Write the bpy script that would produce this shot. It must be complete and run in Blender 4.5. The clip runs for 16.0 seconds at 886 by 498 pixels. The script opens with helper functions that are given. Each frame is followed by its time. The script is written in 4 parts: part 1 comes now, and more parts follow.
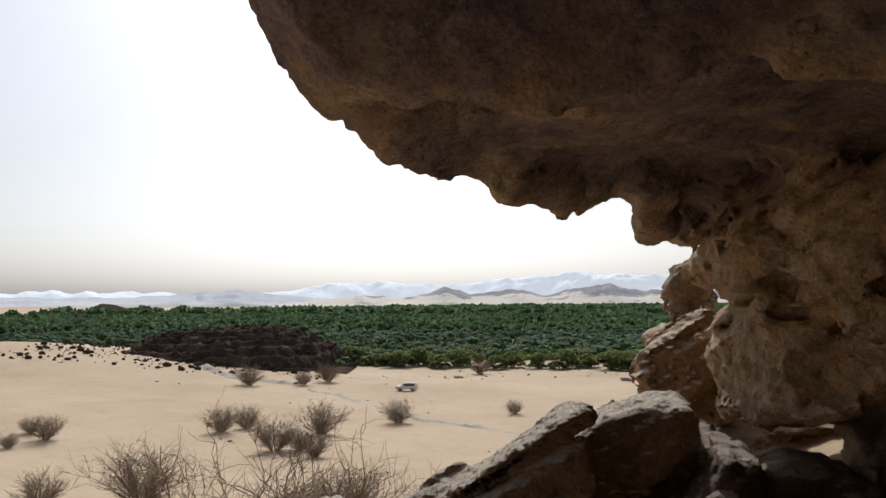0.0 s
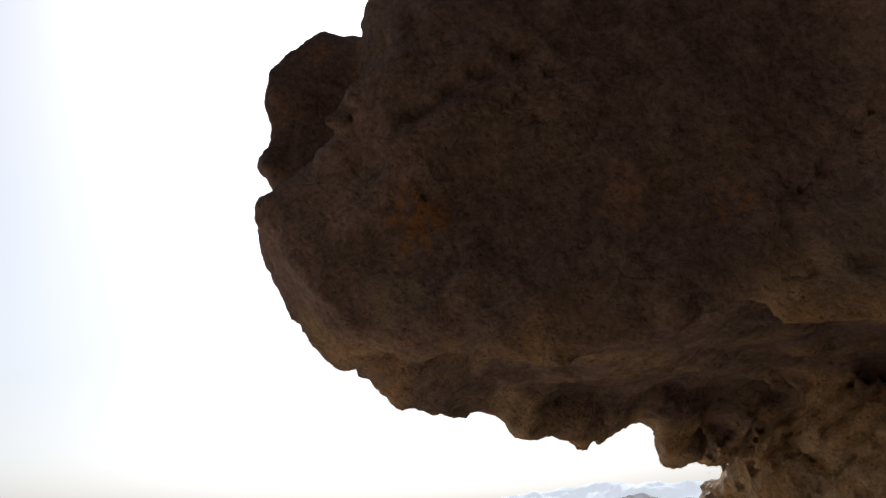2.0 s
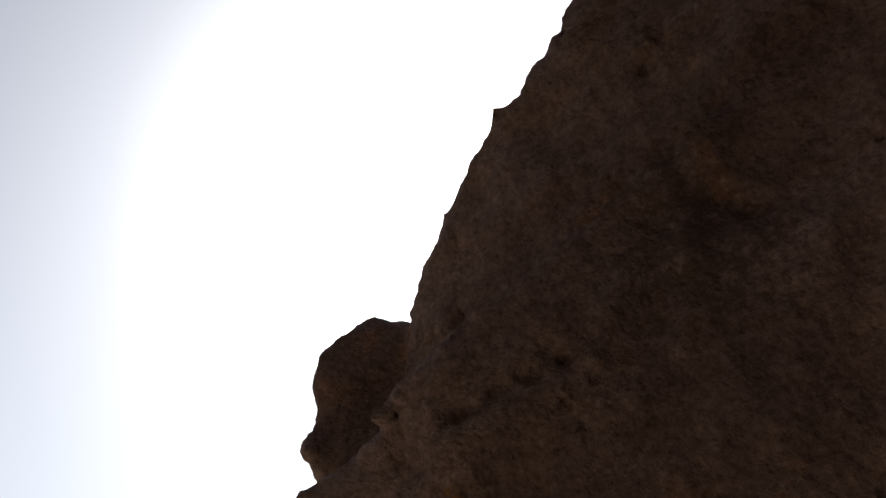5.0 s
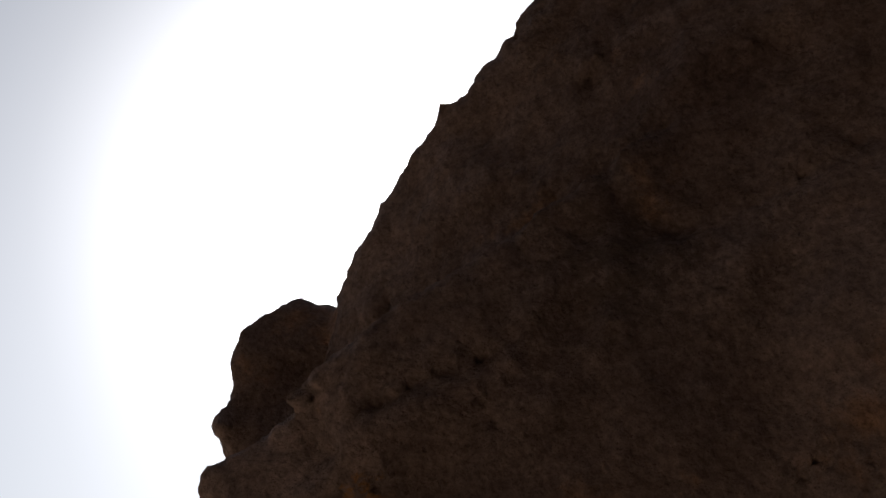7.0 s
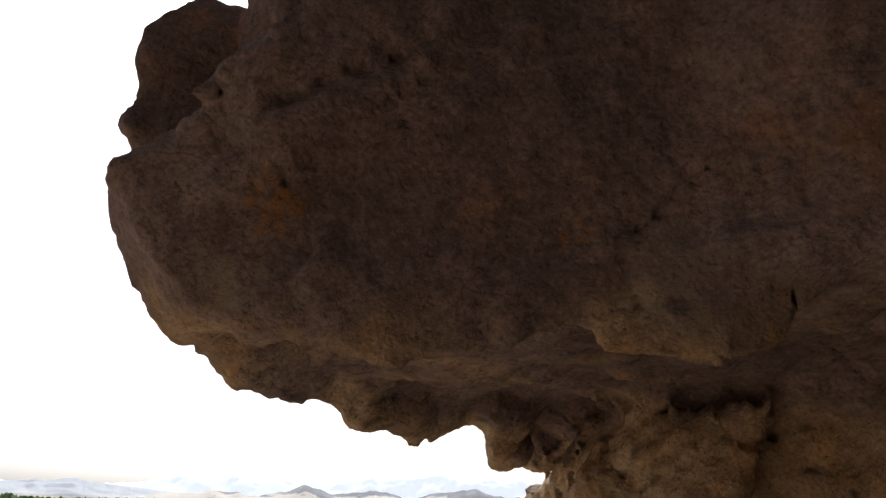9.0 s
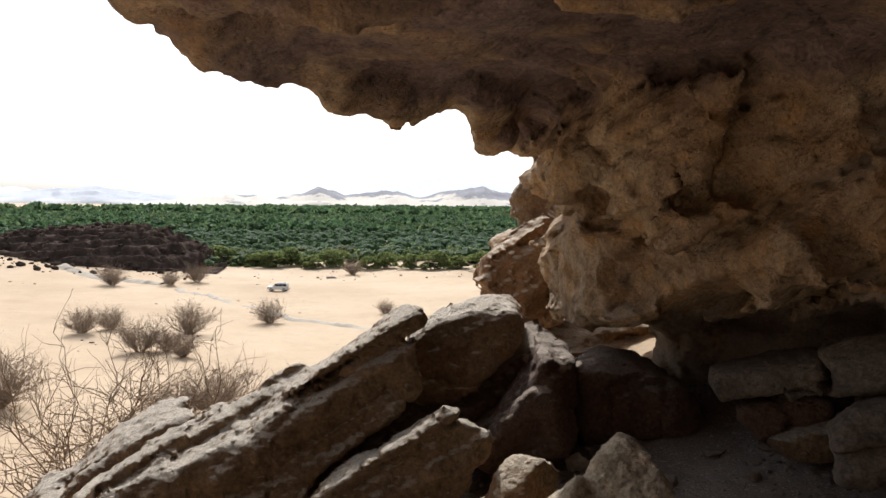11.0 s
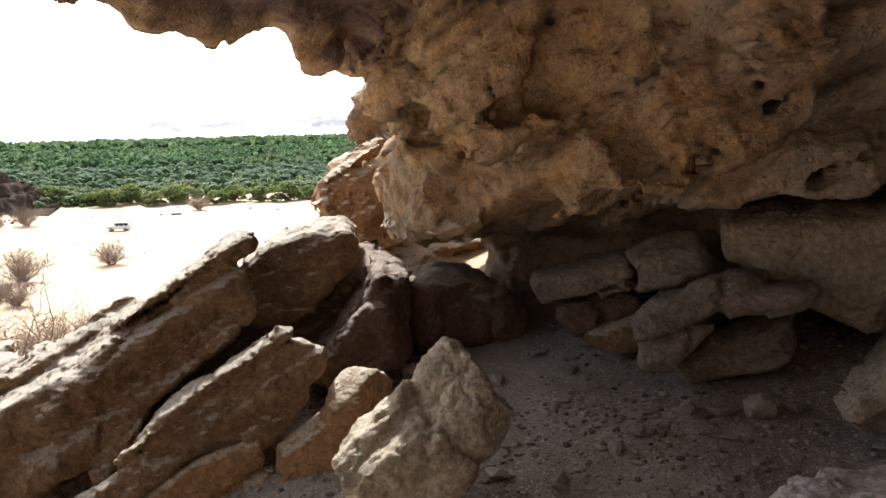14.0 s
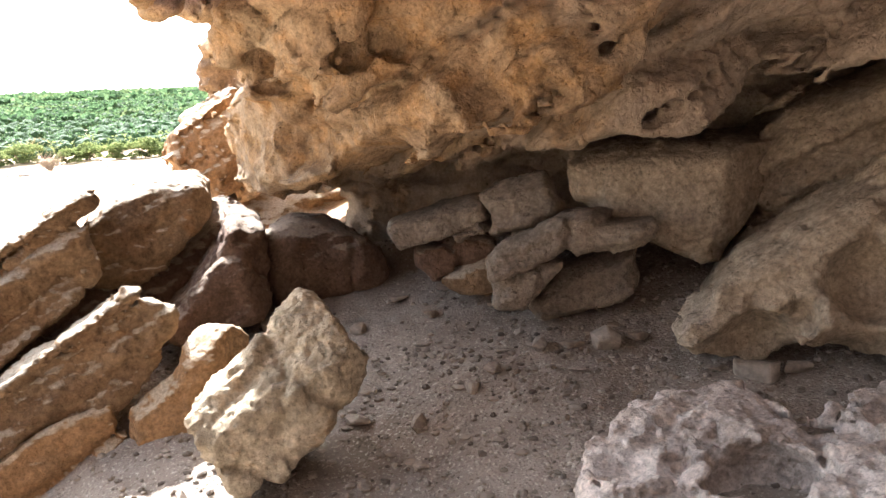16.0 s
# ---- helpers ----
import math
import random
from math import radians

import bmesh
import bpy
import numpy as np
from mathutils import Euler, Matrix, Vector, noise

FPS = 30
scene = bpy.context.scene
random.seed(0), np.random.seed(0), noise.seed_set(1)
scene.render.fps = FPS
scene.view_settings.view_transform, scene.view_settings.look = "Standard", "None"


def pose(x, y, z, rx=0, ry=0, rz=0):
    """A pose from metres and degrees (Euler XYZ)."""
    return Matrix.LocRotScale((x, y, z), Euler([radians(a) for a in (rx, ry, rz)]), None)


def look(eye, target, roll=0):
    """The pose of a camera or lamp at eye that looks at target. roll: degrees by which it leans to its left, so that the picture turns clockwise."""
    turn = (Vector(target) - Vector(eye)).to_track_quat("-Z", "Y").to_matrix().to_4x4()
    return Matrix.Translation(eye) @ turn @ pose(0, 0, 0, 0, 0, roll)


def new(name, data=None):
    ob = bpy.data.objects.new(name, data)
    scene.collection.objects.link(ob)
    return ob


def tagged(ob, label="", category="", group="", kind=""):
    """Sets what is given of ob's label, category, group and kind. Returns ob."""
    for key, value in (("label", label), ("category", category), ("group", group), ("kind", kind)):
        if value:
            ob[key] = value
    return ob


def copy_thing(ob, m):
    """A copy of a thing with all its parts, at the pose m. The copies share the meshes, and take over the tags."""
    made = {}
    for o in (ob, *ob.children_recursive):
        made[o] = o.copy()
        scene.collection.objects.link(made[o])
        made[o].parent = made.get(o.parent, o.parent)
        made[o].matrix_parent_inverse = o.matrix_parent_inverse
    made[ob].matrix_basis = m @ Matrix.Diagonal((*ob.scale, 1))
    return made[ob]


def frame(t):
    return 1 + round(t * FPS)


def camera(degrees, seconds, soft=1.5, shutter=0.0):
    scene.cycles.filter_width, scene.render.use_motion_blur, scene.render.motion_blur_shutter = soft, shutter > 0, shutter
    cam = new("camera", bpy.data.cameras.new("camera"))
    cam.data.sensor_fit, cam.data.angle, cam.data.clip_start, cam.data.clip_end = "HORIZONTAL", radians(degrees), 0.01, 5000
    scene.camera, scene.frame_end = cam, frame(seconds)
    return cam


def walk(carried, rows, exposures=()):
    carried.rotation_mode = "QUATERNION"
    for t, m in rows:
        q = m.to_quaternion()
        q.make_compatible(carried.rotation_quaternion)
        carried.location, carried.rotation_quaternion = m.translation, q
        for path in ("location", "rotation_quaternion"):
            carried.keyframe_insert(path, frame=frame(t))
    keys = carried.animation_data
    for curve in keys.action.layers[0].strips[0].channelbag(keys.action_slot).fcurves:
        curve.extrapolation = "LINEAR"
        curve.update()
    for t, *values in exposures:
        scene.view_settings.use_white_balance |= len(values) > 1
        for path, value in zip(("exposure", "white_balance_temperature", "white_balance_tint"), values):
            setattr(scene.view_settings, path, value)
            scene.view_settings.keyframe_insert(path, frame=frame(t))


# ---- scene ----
cam = camera(56.86, 16.0)
PATH = [
    (0.0, -0.141, 0.149, 16.914, 93.70, 0.20, -0.00),
    (0.5, -0.142, 0.153, 16.934, 97.70, 0.57, -0.04),
    (1.0, -0.132, 0.134, 16.965, 101.15, 1.53, 0.25),
    (1.5, -0.130, 0.124, 16.998, 104.99, 1.78, 0.57),
    (2.0, -0.117, 0.103, 17.026, 108.45, 2.50, 1.67),
    (2.5, -0.103, 0.093, 17.053, 112.48, 2.04, 2.07),
    (3.0, -0.116, 0.067, 17.078, 116.19, 2.24, 2.17),
    (3.5, -0.100, 0.052, 17.136, 119.94, 1.94, 3.53),
    (4.0, -0.106, 0.031, 17.165, 122.52, 1.09, 3.61),
    (6.5, -0.121, -0.002, 17.131, 127.51, -2.33, 1.33),
    (7.0, -0.106, -0.016, 17.149, 125.20, -2.28, -3.42),
    (7.5, -0.089, -0.031, 17.185, 118.86, -0.47, -5.79),
    (8.0, -0.081, 0.002, 17.112, 115.64, -0.51, -7.57),
    (8.5, -0.070, 0.030, 17.072, 111.06, -1.79, -9.36),
    (9.0, -0.068, 0.051, 17.046, 107.51, -2.14, -9.38),
    (9.5, -0.039, 0.069, 17.036, 103.16, -1.52, -10.53),
    (10.0, 0.016, 0.079, 17.015, 97.19, -1.10, -10.01),
    (12.5, 0.105, -0.048, 16.894, 80.10, 0.05, -9.36),
    (13.0, 0.130, -0.050, 16.895, 80.59, 0.67, -12.01),
    (13.5, 0.164, -0.053, 16.900, 81.23, 0.90, -16.00),
    (14.0, 0.191, -0.064, 16.905, 81.74, 1.05, -19.19),
    (14.5, 0.217, -0.086, 16.910, 81.59, 1.20, -21.29),
    (15.0, 0.242, -0.096, 16.911, 81.49, 1.51, -23.05),
    (15.5, 0.270, -0.101, 16.892, 79.13, 1.60, -26.24),
    (16.0, 0.288, -0.093, 16.884, 78.06, 1.89, -28.26),
]
EXPOSURES = [(t, e, 6050, 10) for t, e in ((0.0, -0.7), (4.0, -0.45), (7.0, -0.9), (9.0, -0.2), (10.0, 0.12), (12.5, -0.1), (13.5, 0.55), (14.5, 1.4), (15.0, 1.75), (16.0, 2.65))]
walk(cam, [(t, pose(*row)) for t, *row in PATH], EXPOSURES)

# ---- sky and sun ----
SUN_EL, SUN_AZ = 40.1, -2.8          # degrees above the horizon, and east of the y axis
world = bpy.data.worlds.new("sky")
scene.world = world
world.use_nodes = True
wn, wl = world.node_tree.nodes, world.node_tree.links
sky = wn.new("ShaderNodeTexSky")
sky.sky_type, sky.sun_disc = "NISHITA", False
sky.sun_elevation, sky.sun_rotation = radians(SUN_EL), radians(SUN_AZ)
sky.air_density, sky.dust_density, sky.ozone_density = 1.0, 3.0, 1.0
haze = wn.new("ShaderNodeHueSaturation")     # dust bleaches the sky
haze.inputs["Saturation"].default_value = 0.35
wl.new(sky.outputs["Color"], haze.inputs["Color"])
wl.new(haze.outputs["Color"], wn["Background"].inputs["Color"])
wn["Background"].inputs["Strength"].default_value = 0.15
sun = new("sun", bpy.data.lights.new("sun", "SUN"))
sun.data.energy, sun.data.angle, sun.data.color = 5.0, radians(0.5), (1.0, 0.965, 0.91)
s_az, s_el = radians(SUN_AZ), radians(SUN_EL)
SUN_DIR = Vector((math.sin(s_az) * math.cos(s_el), math.cos(s_az) * math.cos(s_el), math.sin(s_el)))
sun.matrix_world = look(SUN_DIR * 60, (0, 0, 0))


# ---- materials ----
def material(name, roughness=0.9):
    m = bpy.data.materials.new(name)
    m.use_nodes = True
    m.node_tree.nodes["Principled BSDF"].inputs["Roughness"].default_value = roughness
    m.node_tree.nodes["Principled BSDF"].inputs["Specular IOR Level"].default_value = 0.25
    return m


class Graph:
    """Short names for the nodes that the materials below use."""

    def __init__(self, m):
        self.n, self.l = m.node_tree.nodes, m.node_tree.links
        self.bsdf = self.n["Principled BSDF"]
        self.co = self.n.new("ShaderNodeTexCoord").outputs["Object"]

    def noise(self, scale, detail=6.0, rough=0.6, stretch=None, vec=None):
        t = self.n.new("ShaderNodeTexNoise")
        t.inputs["Scale"].default_value, t.inputs["Detail"].default_value = scale, detail
        t.inputs["Roughness"].default_value = rough
        v = vec or self.co
        if stretch:
            mp = self.n.new("ShaderNodeMapping")
            mp.inputs["Rotation"].default_value = [radians(a) for a in stretch[1]]
            mp.inputs["Scale"].default_value = stretch[0]
            self.l.new(v, mp.inputs["Vector"])
            v = mp.outputs["Vector"]
        self.l.new(v, t.inputs["Vector"])
        return t.outputs["Fac"]

    def cells(self, scale, feature="F1"):
        t = self.n.new("ShaderNodeTexVoronoi")
        t.feature = feature
        t.inputs["Scale"].default_value = scale
        self.l.new(self.co, t.inputs["Vector"])
        return t.outputs["Distance"]

    def ramp(self, fac, stops):
        r = self.n.new("ShaderNodeValToRGB")
        e = r.color_ramp.elements
        while len(e) < len(stops):
            e.new(0.5)
        for el, (p, c) in zip(e, stops):
            el.position = p
            el.color = (*c, 1) if len(c) == 3 else c
        self.l.new(fac, r.inputs["Fac"])
        return r.outputs["Color"]

    def span(self, fac, a, b, lo=0.0, hi=1.0):
        r = self.n.new("ShaderNodeMapRange")
        for key, v in (("From Min", a), ("From Max", b), ("To Min", lo), ("To Max", hi)):
            r.inputs[key].default_value = v
        self.l.new(fac, r.inputs["Value"])
        return r.outputs["Result"]

    def mix(self, fac, a, b, kind="MIX"):
        x = self.n.new("ShaderNodeMix")
        x.data_type, x.blend_type = "RGBA", kind
        for sock, v in ((x.inputs["Factor"], fac), (x.inputs["A"], a), (x.inputs["B"], b)):
            if isinstance(v, (int, float)):
                sock.default_value = v
            elif isinstance(v, tuple):
                sock.default_value = (*v, 1)
            else:
                self.l.new(v, sock)
        return x.outputs["Result"]

    def grey(self, v):
        c = self.n.new("ShaderNodeCombineColor")
        for key in ("Red", "Green", "Blue"):
            self.l.new(v, c.inputs[key])
        return c.outputs["Color"]

    def bump(self, height, strength, dist, under=None):
        b = self.n.new("ShaderNodeBump")
        b.inputs["Strength"].default_value, b.inputs["Distance"].default_value = strength, dist
        self.l.new(height, b.inputs["Height"])
        if under:
            self.l.new(under, b.inputs["Normal"])
        return b.outputs["Normal"]

    def out(self, color, normal=None):
        if isinstance(color, tuple):
            self.bsdf.inputs["Base Color"].default_value = (*color, 1)
        else:
            self.l.new(color, self.bsdf.inputs["Base Color"])
        if normal:
            self.l.new(normal, self.bsdf.inputs["Normal"])


def rock_material(name, dark, mid, light, stain, stain_at=0.6, size=1.0, pit=0.4, bands=0.3, crust=None):
    m = material(name, 0.92)
    g = Graph(m)
    big = g.noise(1.1 * size, 5, 0.55)
    col = g.ramp(big, [(0.3, dark), (0.5, mid), (0.72, light)])
    band = g.noise(1.0, 4, 0.6, stretch=((1.2, 1.2, 14), (0, 22, 10)))
    col = g.mix(g.span(band, 0.42, 0.68, 0, bands), col, light)
    blot = g.noise(2.6 * size, 7, 0.65)
    col = g.mix(g.span(blot, stain_at, stain_at + 0.1, 0, 0.8), col, stain)
    grain = g.noise(38, 5, 0.7)
    col = g.mix(1.0, col, g.grey(g.span(grain, 0.32, 0.68, 0.62, 1.38)), "MULTIPLY")
    patch = g.noise(7, 6, 0.7)
    col = g.mix(1.0, col, g.grey(g.span(patch, 0.35, 0.65, 0.84, 1.16)), "MULTIPLY")
    speck = g.noise(150, 2, 0.5)
    col = g.mix(g.span(speck, 0.62, 0.75, 0, 0.5), col, tuple(c * 0.35 for c in dark))
    # dark dots paint the shade of small pits
    col = g.mix(g.span(g.cells(33), 0.13, 0.08, 0, 0.45), col, tuple(c * 0.3 for c in dark))
    col = g.mix(g.span(g.cells(90), 0.2, 0.12, 0, 0.45), col, tuple(c * 0.4 for c in dark))
    if crust:                                   # pale crust on what faces up, lightened as if sunlit
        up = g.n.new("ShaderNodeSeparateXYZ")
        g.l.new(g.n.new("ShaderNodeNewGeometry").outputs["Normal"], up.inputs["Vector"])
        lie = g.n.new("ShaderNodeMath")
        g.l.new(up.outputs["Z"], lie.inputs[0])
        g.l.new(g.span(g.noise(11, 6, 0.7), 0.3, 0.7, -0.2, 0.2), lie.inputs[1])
        sun_top = g.mix(1.0, crust, g.grey(g.span(g.noise(48, 5, 0.75), 0.32, 0.68, 0.6, 1.3)), "MULTIPLY")
        col = g.mix(g.span(lie.outputs["Value"], 0.58, 0.8, 0, 0.9), col, sun_top)
    n = g.bump(g.noise(13, 7, 0.7), 0.7, 0.03)
    n = g.bump(g.noise(60, 5, 0.75), 0.9, 0.013, n)
    if pit:
        n = g.bump(g.span(g.cells(26), 0.05, 0.32), pit, 0.015, n)
        n = g.bump(g.span(g.cells(60), 0.05, 0.3), pit * 0.7, 0.006, n)
    g.out(col, n)
    return m


# flaked patches on the overhang: place, size and colour
SCARS = [(-.22, 2.42, 17.90, .09, (.33, .155, .05)), (-.30, 2.5, 17.65, .10, (.30, .24, .16)), (-.12, 2.5, 17.56, .10, (.30, .21, .12)),
         (.35, 2.15, 17.77, .05, (.34, .15, .05)), (.62, 2.14, 17.80, .06, (.34, .15, .05)), (1.1, 2.0, 17.84, .06, (.32, .25, .17)),
         (.9, 2.05, 17.65, .2, (.19, .15, .12)), (1.35, 1.85, 18.0, .2, (.22, .13, .07)), (.5, 1.95, 18.6, .3, (.09, .065, .055))]


def two_tone(name, upper, lower, z0, z1):
    """Dark varnished rock above, fresh ochre rock below, with a ragged border."""
    m = rock_material(name, *upper, 0.6, 0.8)
    g = Graph(m)
    col = g.bsdf.inputs["Base Color"].links[0].from_socket
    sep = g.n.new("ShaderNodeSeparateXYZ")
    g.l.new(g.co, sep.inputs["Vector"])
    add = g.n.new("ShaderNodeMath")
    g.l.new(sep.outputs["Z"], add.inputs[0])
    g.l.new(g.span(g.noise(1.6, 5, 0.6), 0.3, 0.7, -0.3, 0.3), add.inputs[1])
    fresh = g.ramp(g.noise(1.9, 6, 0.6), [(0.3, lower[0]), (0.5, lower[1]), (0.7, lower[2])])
    fresh = g.mix(g.span(g.noise(4, 6, 0.65), 0.5, 0.62, 0, 0.8), fresh, lower[3])
    fresh = g.mix(1.0, fresh, g.grey(g.span(g.noise(45, 5, 0.75), 0.32, 0.68, 0.66, 1.34)), "MULTIPLY")
    fresh = g.mix(1.0, fresh, g.grey(g.span(g.noise(9, 6, 0.7), 0.35, 0.65, 0.72, 1.28)), "MULTIPLY")
    # pit shade is put into the wall's colour as dark dots
    fresh = g.mix(g.span(g.cells(26), 0.15, 0.07, 0, 0.7), fresh, (.07, .042, .025))
    fresh = g.mix(g.span(g.cells(75), 0.2, 0.12, 0, 0.5), fresh, (.09, .06, .04))
    fresh = g.mix(g.span(g.noise(85, 3, 0.6), 0.6, 0.7, 0, 0.5), fresh, (.58, .45, .30))
    fresh = g.mix(g.span(g.noise(130, 2, 0.5), 0.6, 0.72, 0, 0.6), fresh, (.07, .045, .03))
    east = g.n.new("ShaderNodeMath")             # grey varnish further along the wall, paled to make up for missing light
    g.l.new(sep.outputs["X"], east.inputs[0])
    g.l.new(g.span(g.noise(1.7, 5, 0.6), 0.3, 0.7, -0.7, 0.7), east.inputs[1])
    fresh = g.mix(g.span(east.outputs["Value"], 2.2, 3.0, 0, 0.7), fresh, g.mix(1.0, (.47, .40, .33), g.grey(g.span(g.noise(50, 5, 0.75), 0.32, 0.68, 0.7, 1.3)), "MULTIPLY"))
    for px, py, pz, r, tone in SCARS:
        gap = g.n.new("ShaderNodeVectorMath")
        gap.operation = "DISTANCE"
        gap.inputs[1].default_value = (px, py, pz)
        g.l.new(g.co, gap.inputs[0])
        ragged = g.n.new("ShaderNodeMath")
        g.l.new(gap.outputs["Value"], ragged.inputs[0])
        g.l.new(g.span(g.noise(17, 6, 0.75), 0.3, 0.7, -1.1 * r, 1.1 * r), ragged.inputs[1])
        col = g.mix(g.span(ragged.outputs["Value"], r * .9, r * .35, 0, .75), col, tone)
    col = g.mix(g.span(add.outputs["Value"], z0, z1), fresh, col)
    n = g.bsdf.inputs["Normal"].links[0].from_socket
    n = g.bump(g.span(g.cells(30), 0.05, 0.32), 0.35, 0.012, n)
    lines = g.noise(1.3, 2, 0.4, stretch=((1, 1, 1.6), (0, 35, 0)))      # thin winding joints
    crack = g.ramp(lines, [(0.485, (1, 1, 1)), (0.499, (0, 0, 0)), (0.501, (0, 0, 0)), (0.505, (1, 1, 1))])
    n = g.bump(crack, 0.3, 0.012, n)
    chips = g.n.new("ShaderNodeTexVoronoi")
    chips.inputs["Scale"].default_value = 4.5
    g.l.new(g.co, chips.inputs["Vector"])
    n = g.bump(chips.outputs["Color"], 0.5, 0.02, n)
    g.out(col, n)
    return m


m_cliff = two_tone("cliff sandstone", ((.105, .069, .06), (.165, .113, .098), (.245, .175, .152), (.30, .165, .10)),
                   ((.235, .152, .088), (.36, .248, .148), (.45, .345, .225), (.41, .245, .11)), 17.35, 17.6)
# the last tone paints sunlight onto the crusted tops
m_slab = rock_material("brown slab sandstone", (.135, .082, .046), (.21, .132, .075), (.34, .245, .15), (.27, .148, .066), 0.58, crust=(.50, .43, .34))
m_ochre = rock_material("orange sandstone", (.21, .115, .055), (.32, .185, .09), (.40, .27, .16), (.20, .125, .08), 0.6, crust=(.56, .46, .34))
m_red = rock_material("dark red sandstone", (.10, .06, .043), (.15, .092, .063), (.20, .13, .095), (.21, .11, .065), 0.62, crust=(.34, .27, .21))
m_grey = rock_material("grey tan sandstone", (.165, .13, .103), (.24, .192, .15), (.32, .265, .205), (.22, .16, .115), 0.62, bands=0.6)
m_tan = rock_material("tan sandstone", (.29, .232, .17), (.385, .315, .235), (.47, .395, .30), (.29, .24, .20), 0.6, bands=0.5)
m_pale = rock_material("pale crusted limestone", (.32, .255, .175), (.45, .37, .262), (.58, .50, .385), (.41, .26, .13), 0.58, 1.5)
m_pink = rock_material("pinkish potholed limestone", (.42, .35, .30), (.58, .50, .44), (.70, .62, .56), (.44, .34, .25), 0.62, 1.8)
m_lava = rock_material("black desert rock", (.030, .021, .017), (.055, .039, .031), (.14, .104, .083), (.22, .165, .12), 0.58, 0.35)


def sand_material():
    m = material("desert sand", 0.95)
    g = Graph(m)
    col = g.ramp(g.noise(0.035, 5, 0.55), [(0.3, (.45, .325, .205)), (0.55, (.54, .40, .26)), (0.75, (.59, .455, .315))])
    col = g.mix(g.span(g.noise(0.35, 6, 0.65), 0.5, 0.75, 0, 0.35), col, (.36, .26, .165))
    col = g.mix(g.span(g.noise(2.2, 5, 0.7), 0.6, 0.72, 0, 0.4), col, (.30, .22, .15))
    col = g.mix(1.0, col, g.grey(g.span(g.noise(14, 4, 0.7), 0.3, 0.7, 0.88, 1.12)), "MULTIPLY")
    n = g.bump(g.noise(0.5, 5, 0.6), 0.5, 0.25)
    n = g.bump(g.noise(5, 5, 0.7), 0.4, 0.05, n)
    g.out(col, n)
    return m


def gravel_material():
    m = material("cave floor gravel", 0.97)
    g = Graph(m)
    col = g.ramp(g.noise(1.6, 5, 0.6), [(0.3, (.20, .163, .134)), (0.55, (.28, .233, .195)), (0.75, (.34, .29, .247))])
    col = g.mix(g.span(g.noise(60, 3, 0.6), 0.56, 0.66, 0, 0.8), col, (.50, .45, .38))
    col = g.mix(g.span(g.noise(45, 3, 0.6), 0.58, 0.68, 0, 0.8), col, (.12, .095, .075))
    n = g.bump(g.noise(20, 6, 0.7), 0.5, 0.02)
    n = g.bump(g.cells(75), 0.6, 0.008, n)
    g.out(col, n)
    return m


def leaf_material(name, dark, light, dry=None, scale=0.02):
    m = material(name, 0.9)
    g = Graph(m)
    g.bsdf.inputs["Specular IOR Level"].default_value = 0.0
    geo = g.n.new("ShaderNodeNewGeometry")
    col = g.ramp(geo.outputs["Random Per Island"], [(0.0, dark), (1.0, light)])
    if dry:
        col = g.mix(g.span(g.noise(scale, 4, 0.6), 0.52, 0.66, 0, 0.75), col, dry)
    g.out(col)
    thin = g.n.new("ShaderNodeBsdfTranslucent")
    g.l.new(col, thin.inputs["Color"])
    both = g.n.new("ShaderNodeMixShader")
    both.inputs[0].default_value = 0.5
    g.l.new(g.bsdf.outputs[0], both.inputs[1])
    g.l.new(thin.outputs[0], both.inputs[2])
    g.l.new(both.outputs[0], g.n["Material Output"].inputs["Surface"])
    return m


def plain_material(name, color, roughness=0.6, metallic=0.0, wear=0.12, scale=9.0):
    m = material(name, roughness)
    g = Graph(m)
    g.bsdf.inputs["Metallic"].default_value = metallic
    g.out(g.mix(1.0, color, g.grey(g.span(g.noise(scale, 5, 0.6), 0.3, 0.7, 1 - wear, 1 + wear)), "MULTIPLY"))
    return m


def range_material(name, rock_a, rock_b, sand, lo, hi):
    """Far hills: sand up their lower slopes, broken rock above."""
    m = material(name, 1.0)
    g = Graph(m)
    sep = g.n.new("ShaderNodeSeparateXYZ")
    g.l.new(g.co, sep.inputs["Vector"])
    rock = g.ramp(g.noise(0.012, 6, 0.65), [(0.35, rock_a), (0.65, rock_b)])
    up = g.span(sep.outputs["Z"], lo, hi)
    add = g.n.new("ShaderNodeMath")
    g.l.new(up, add.inputs[0])
    g.l.new(g.span(g.noise(0.009, 6, 0.7), 0.35, 0.65, -0.6, 0.6), add.inputs[1])
    g.out(g.mix(g.span(add.outputs["Value"], 0.35, 0.6), sand, rock))
    return m


def pebble_material():
    m = material("mixed pebbles", 0.9)
    g = Graph(m)
    geo = g.n.new("ShaderNodeNewGeometry")
    col = g.ramp(geo.outputs["Random Per Island"], [(0.0, (.10, .08, .066)), (.55, (.24, .20, .165)), (1.0, (.38, .33, .275))])
    g.out(g.mix(1.0, col, g.grey(g.span(g.noise(60, 4, 0.7), 0.3, 0.7, 0.7, 1.3)), "MULTIPLY"))
    return m


m_pebble = pebble_material()
m_chip = plain_material("grey stone chips", (.27, .225, .185), 0.95, wear=0.35, scale=3.0)
m_sand = sand_material()
m_gravel = gravel_material()
m_leaf = leaf_material("oasis foliage", (.040, .078, .036), (.13, .20, .092), (.17, .20, .09), 0.012)
m_leaf_edge = leaf_material("edge foliage", (.10, .135, .045), (.27, .30, .12), (.26, .21, .11), 0.03)
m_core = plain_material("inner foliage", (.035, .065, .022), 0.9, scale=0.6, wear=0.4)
m_twig = plain_material("dry twigs", (.20, .145, .10), 0.9, wear=0.3)
